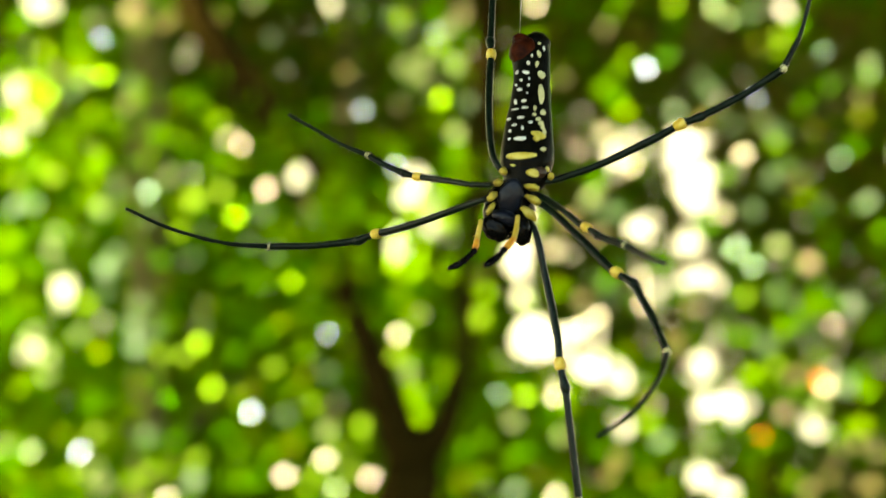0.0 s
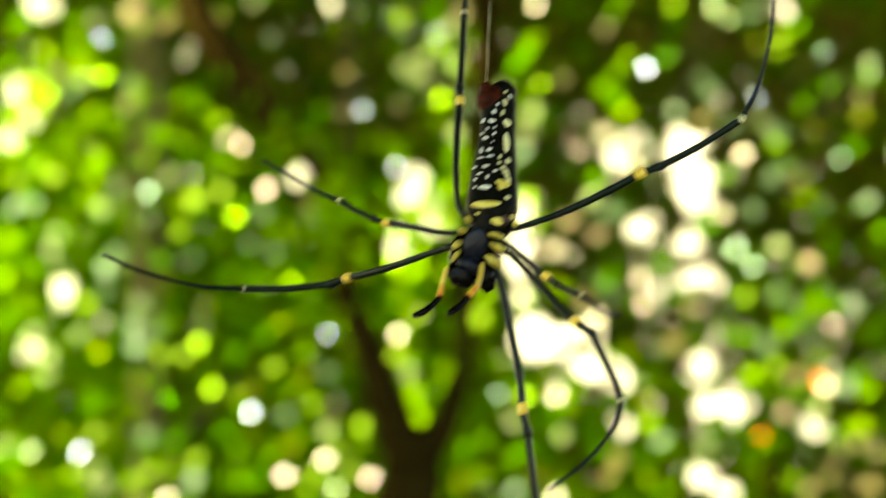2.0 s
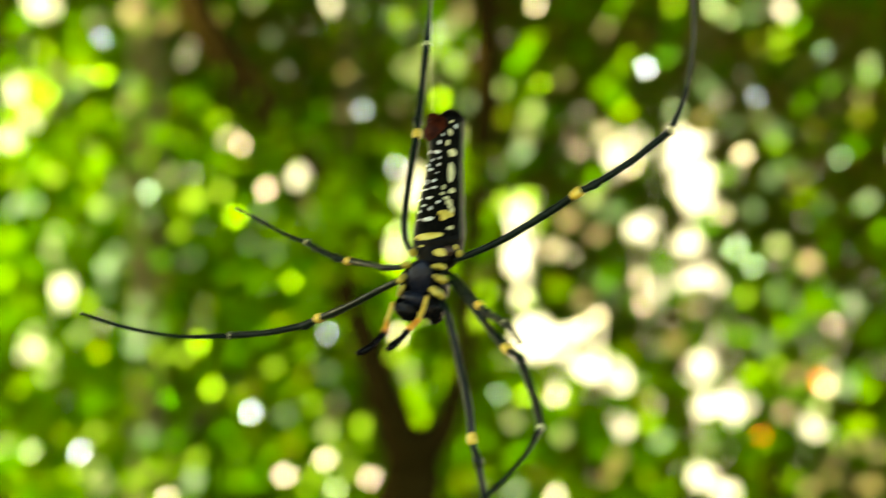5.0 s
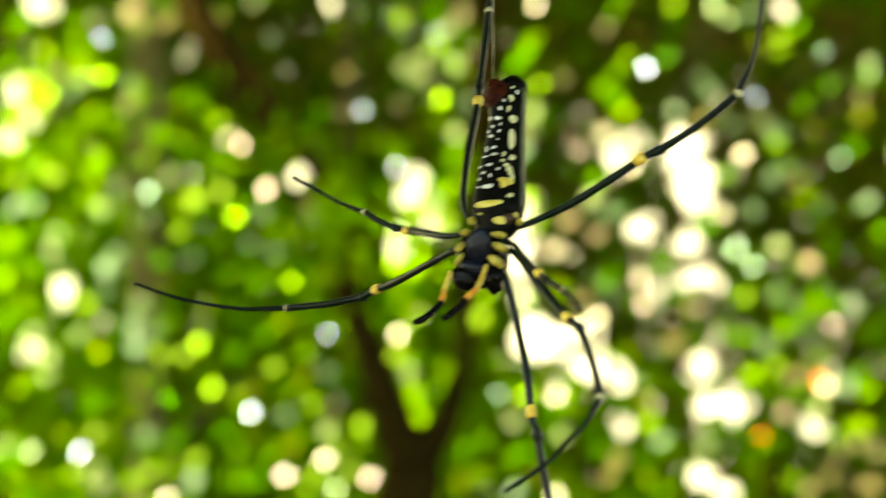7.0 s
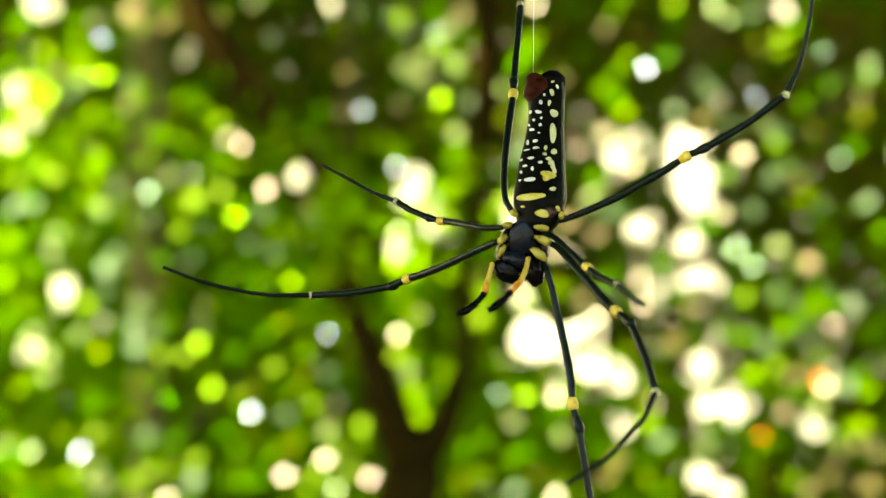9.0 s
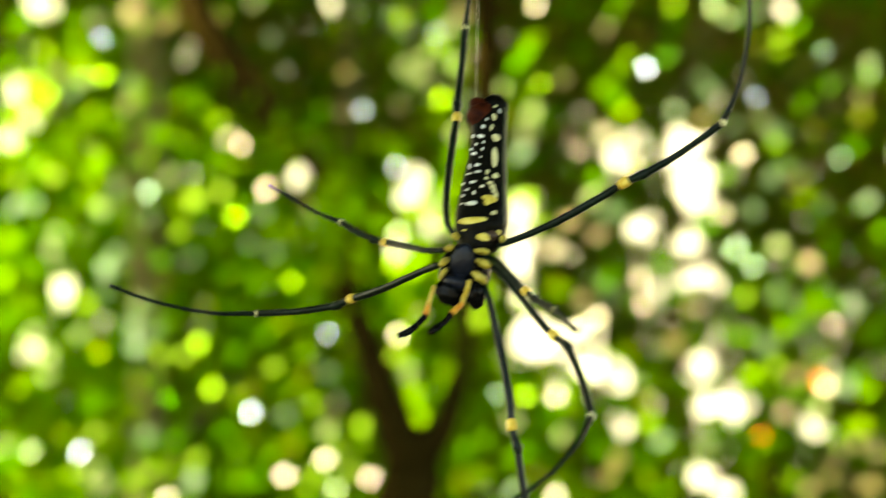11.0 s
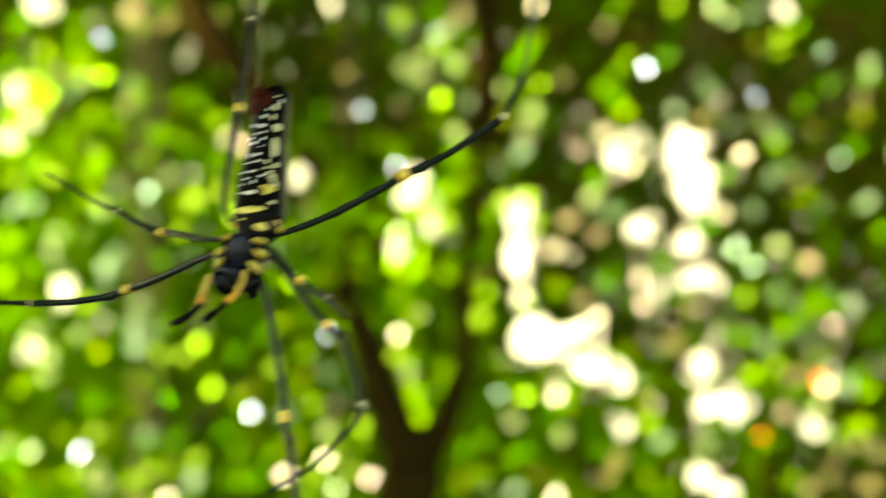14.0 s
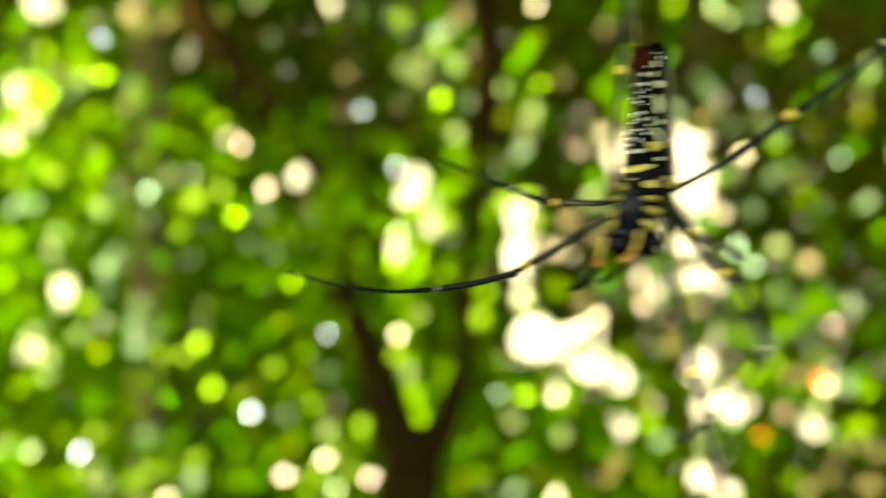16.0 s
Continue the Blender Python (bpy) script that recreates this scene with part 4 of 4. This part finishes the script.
def build_palps(spider):
    for pts in (((-7.8, -0.8, -11.8, 0.42), (-8.3, -2.1, -13.7, 0.44), (-8.8, -3.6, -15.4, 0.48), (-9.1, -4.5, -16.7, 0.50), (-9.3, -4.8, -17.2, 0.46), (-10.4, -5.5, -18.4, 0.48), (-12.2, -6.5, -19.8, 0.60), (-14.1, -7.1, -20.5, 0.38)),
             ((-1.3, -1.4, -11.1, 0.42), (-1.8, -4.0, -13.2, 0.46), (-2.5, -6.5, -15.1, 0.48), (-3.8, -8.3, -16.4, 0.50), (-4.6, -8.9, -17.2, 0.46), (-5.6, -10.1, -18.3, 0.48), (-7.0, -11.0, -19.4, 0.62), (-8.1, -11.6, -20.0, 0.40))):
        mm = [tuple(c * MM for c in p) for p in pts]
        palp = part("palp", tube("palp", mm[:3], M_PALP, 12, 5, 0.2, 20), spider, "yellow and orange palp with a black tip")
        part("palp_joint", tube("palp_joint", [mm[2][:3] + (0.5 * MM,), mm[3][:3] + (0.58 * MM,), tuple((a + b) / 2 for a, b in zip(mm[3], mm[4]))], M_ORANGE, 12, 5, 0.22, 25), palp, "orange palp joint")
        part("palp_tip", tube("palp_tip", [tuple((a + b) / 2 for a, b in zip(mm[3], mm[4]))] + mm[4:], M_BLACK, 12, 5, 0.25, 200), palp, "black palp tip")


def build_spider():
    spider = thing("orb_weaver_spider", "large black and yellow orb-weaver spider hanging head down", "spider", (0, 0, 1.5))
    build_abdomen(spider)
    build_head(spider)
    build_legs(spider)
    build_palps(spider)
    part("silk_thread", tube("silk_thread", [(0.0004, 0.0134, 0.0232, 0.00004), (0.0025, 0.016, 0.060, 0.000038), (0.012, 0.024, 0.20, 0.00004), (0.07, 0.06, 1.2, 0.0001), (0.2, 0.2, 4.6, 0.0002)], M_SILK, 6, 6), spider, "thin golden silk thread")
    return spider


# ---- what moves: the spider swings in the wind (seconds, x, y, z, turns) ----
SWING = [
    (0, 0.0146, -0.0175, 1.5168, -1.2, 0.6, 4.5), (0.1, 0.0149, -0.0221, 1.5177, -1.1, 0.6, 4.3), (0.2, 0.0136, -0.0221, 1.5176, -1.0, 0.7, 4.0),
    (0.3, 0.0102, -0.0216, 1.5168, -0.9, 0.8, 3.7), (0.4, 0.0059, -0.0197, 1.5145, -0.8, 0.8, 3.5), (0.5, -0.0001, -0.0161, 1.5113, -0.7, 0.9, 3.2),
    (0.6, -0.0055, -0.0136, 1.5073, -0.6, 1.0, 3.4), (0.7, -0.0116, -0.0100, 1.5032, -0.5, 1.1, 3.6), (0.8, -0.0173, -0.0056, 1.4983, -0.4, 1.2, 3.7),
    (0.9, -0.0217, -0.0021, 1.4945, -0.2, 1.3, 3.9), (1, -0.0252, -0.0020, 1.4924, -0.1, 1.4, 4.1), (1.1, -0.0272, 0.0022, 1.4898, -0.1, 1.3, 4.3),
    (1.2, -0.0272, 0.0036, 1.4885, -0.0, 1.3, 4.5), (1.3, -0.0267, 0.0041, 1.4881, 0.0, 1.3, 4.7), (1.4, -0.0236, 0.0041, 1.4885, 0.1, 1.3, 4.9),
    (1.5, -0.0193, 0.0042, 1.4912, 0.2, 1.3, 5.1), (1.6, -0.0146, 0.0007, 1.4928, 0.0, 1.1, 4.8), (1.7, -0.0080, -0.0022, 1.4962, -0.1, 0.9, 4.4),
    (1.8, -0.0023, -0.0055, 1.5000, -0.3, 0.8, 4.1), (1.9, 0.0033, -0.0092, 1.5041, -0.4, 0.6, 3.7), (2, 0.0084, -0.0084, 1.5083, -0.6, 0.4, 3.4),
    (2.2, 0.0145, -0.0172, 1.5130, -0.7, 0.1, 2.3), (2.5, 0.0111, -0.0172, 1.5147, -1.0, -0.5, 0.8), (2.7, 0.0015, -0.0158, 1.5101, -1.0, -0.3, 0.5),
    (2.8, -0.0053, -0.0128, 1.5065, -1.0, -0.2, 0.3), (3, -0.0180, -0.0095, 1.4998, -1.1, 0.0, 0.0), (3.2, -0.0282, -0.0014, 1.4932, -0.7, -0.2, -0.0),
    (3.5, -0.0282, 0.0035, 1.4903, -0.0, -0.5, -0.1), (3.7, -0.0202, 0.0012, 1.4919, -0.2, -1.4, -1.4), (4, -0.0023, -0.0006, 1.5000, -0.4, -2.9, -3.4),
    (4.2, 0.0087, -0.0078, 1.5066, -0.7, -3.8, -5.3), (4.5, 0.0153, -0.0139, 1.5092, -0.7, -3.9, -5.6), (4.75, 0.0098, -0.0119, 1.5068, -0.8, -4.0, -5.8),
    (5.05, -0.0060, -0.0073, 1.5011, -0.8, -4.1, -6.1), (5.3, -0.0196, -0.0028, 1.4957, -0.8, -4.2, -6.3), (5.55, -0.0249, -0.0007, 1.4932, -0.8, -4.3, -6.5),
    (5.8, -0.0205, -0.0025, 1.4953, -0.9, -4.4, -6.7), (6.05, -0.0095, -0.0055, 1.4991, -0.9, -4.5, -6.9), (6.3, 0.0023, -0.0052, 1.5026, -0.9, -4.6, -7.1),
    (6.5, 0.0122, -0.0116, 1.5076, -0.5, -4.7, -7.8), (6.7, 0.0158, -0.0143, 1.5096, -0.7, -4.3, -7.9), (7, 0.0084, -0.0198, 1.5082, -1.1, -3.8, -8.1),
    (7.2, -0.0036, -0.0110, 1.5044, -1.0, -3.0, -6.7), (7.3, -0.0105, -0.0087, 1.5015, -1.0, -2.6, -6.1), (7.5, -0.0211, -0.0092, 1.4974, -1.0, -1.8, -4.7),
    (7.7, -0.0296, -0.0022, 1.4940, -0.5, -1.5, -3.6), (8, -0.0267, 0.0030, 1.4932, 0.2, -1.1, -1.8), (8.2, -0.0175, -0.0015, 1.4948, 0.0, -1.5, -1.8),
    (8.5, 0.0011, -0.0046, 1.5019, -0.1, -2.1, -1.9), (8.7, 0.0110, -0.0111, 1.5064, -0.4, -2.2, -2.9), (9, 0.0162, -0.0165, 1.5095, -0.9, -2.4, -4.4),
    (9.2, 0.0121, -0.0168, 1.5079, -1.1, -2.3, -4.4), (9.45, 0.0052, -0.0107, 1.5053, -1.0, -2.3, -4.3), (9.75, -0.0085, -0.0055, 1.4991, -0.9, -2.3, -4.2),
    (10, -0.0186, -0.0015, 1.4945, -0.9, -2.2, -4.0), (10.25, -0.0226, -0.0001, 1.4928, -0.8, -2.2, -3.9), (10.5, -0.0182, -0.0015, 1.4945, -0.8, -2.1, -3.8),
    (10.75, -0.0068, -0.0057, 1.4995, -0.7, -2.1, -3.6), (11.05, 0.0087, -0.0116, 1.5065, -0.7, -2.0, -3.5), (11.3, 0.0155, -0.0169, 1.5087, -0.6, -2.0, -3.4),
    (11.5, 0.0131, -0.0145, 1.5075, -0.8, -1.4, -3.2), (11.7, 0.0064, -0.0098, 1.5044, -0.6, -1.0, -2.6), (12, -0.0058, -0.0059, 1.4981, -0.3, -0.2, -1.5),
    (12.2, -0.0105, -0.0019, 1.4953, -0.2, -0.1, -0.9), (12.5, -0.0102, 0.0000, 1.4941, 0.0, 0.0, 0.0), (12.7, -0.0045, -0.0017, 1.4957, -0.0, -0.6, -0.3),
    (13, 0.0063, -0.0063, 1.4993, -0.0, -1.4, -0.9), (13.2, 0.0086, -0.0081, 1.5027, -0.3, -1.4, -1.2), (13.5, 0.0017, -0.0189, 1.5083, -0.6, -1.5, -1.6),
    (13.7, -0.0089, -0.0179, 1.5112, -1.1, -1.2, -0.6), (14, -0.0342, -0.0159, 1.5072, -1.9, -0.7, 1.0), (14.1, -0.0450, -0.0124, 1.5041, -1.5, -0.3, 1.9),
    (14.2, -0.0539, -0.0090, 1.4995, -1.1, 0.1, 2.8), (14.3, -0.0608, -0.0055, 1.4944, -0.7, 0.6, 3.7), (14.4, -0.0651, -0.0021, 1.4906, -0.3, 1.0, 4.6),
    (14.5, -0.0672, 0.0014, 1.4870, 0.2, 1.4, 5.5), (14.6, -0.0654, 0.0037, 1.4848, 0.5, 0.9, 5.0), (14.7, -0.0603, 0.0059, 1.4843, 0.8, 0.4, 4.5),
    (14.8, -0.0525, 0.0082, 1.4847, 1.2, -0.0, 3.9), (14.9, -0.0401, 0.0105, 1.4869, 1.5, -0.5, 3.4), (15, -0.0265, 0.0128, 1.4912, 1.9, -1.0, 2.9),
    (15.1, -0.0122, 0.0104, 1.4940, 1.7, -1.8, 1.7), (15.2, 0.0036, 0.0080, 1.4997, 1.6, -2.5, 0.6), (15.3, 0.0200, 0.0056, 1.5053, 1.5, -3.3, -0.5),
    (15.4, 0.0350, 0.0032, 1.5074, 1.4, -4.1, -1.7), (15.5, 0.0459, 0.0008, 1.5117, 1.3, -4.8, -2.8), (15.6, 0.0548, -0.0035, 1.5149, 0.6, -5.2, -4.4),
    (15.7, 0.0583, -0.0078, 1.5168, -0.0, -5.5, -5.9), (15.8, 0.0567, -0.0121, 1.5166, -0.7, -5.9, -7.5), (15.9, 0.0495, -0.0163, 1.5155, -1.3, -6.3, -9.0),
    (16, 0.0351, -0.0206, 1.5145, -1.9, -6.7, -10.6)]


def motions():
    walk(spider, [(t, pose(x, y, z, rx, ry, rz)) for t, x, y, z, rx, ry, rz in SWING])


build_ground()
build_backdrop()
build_foliage()
build_near_leaves()
build_unseen_canopy()
build_forked_tree()
build_slim_trees()
build_sprays()
spider = build_spider()
motions()
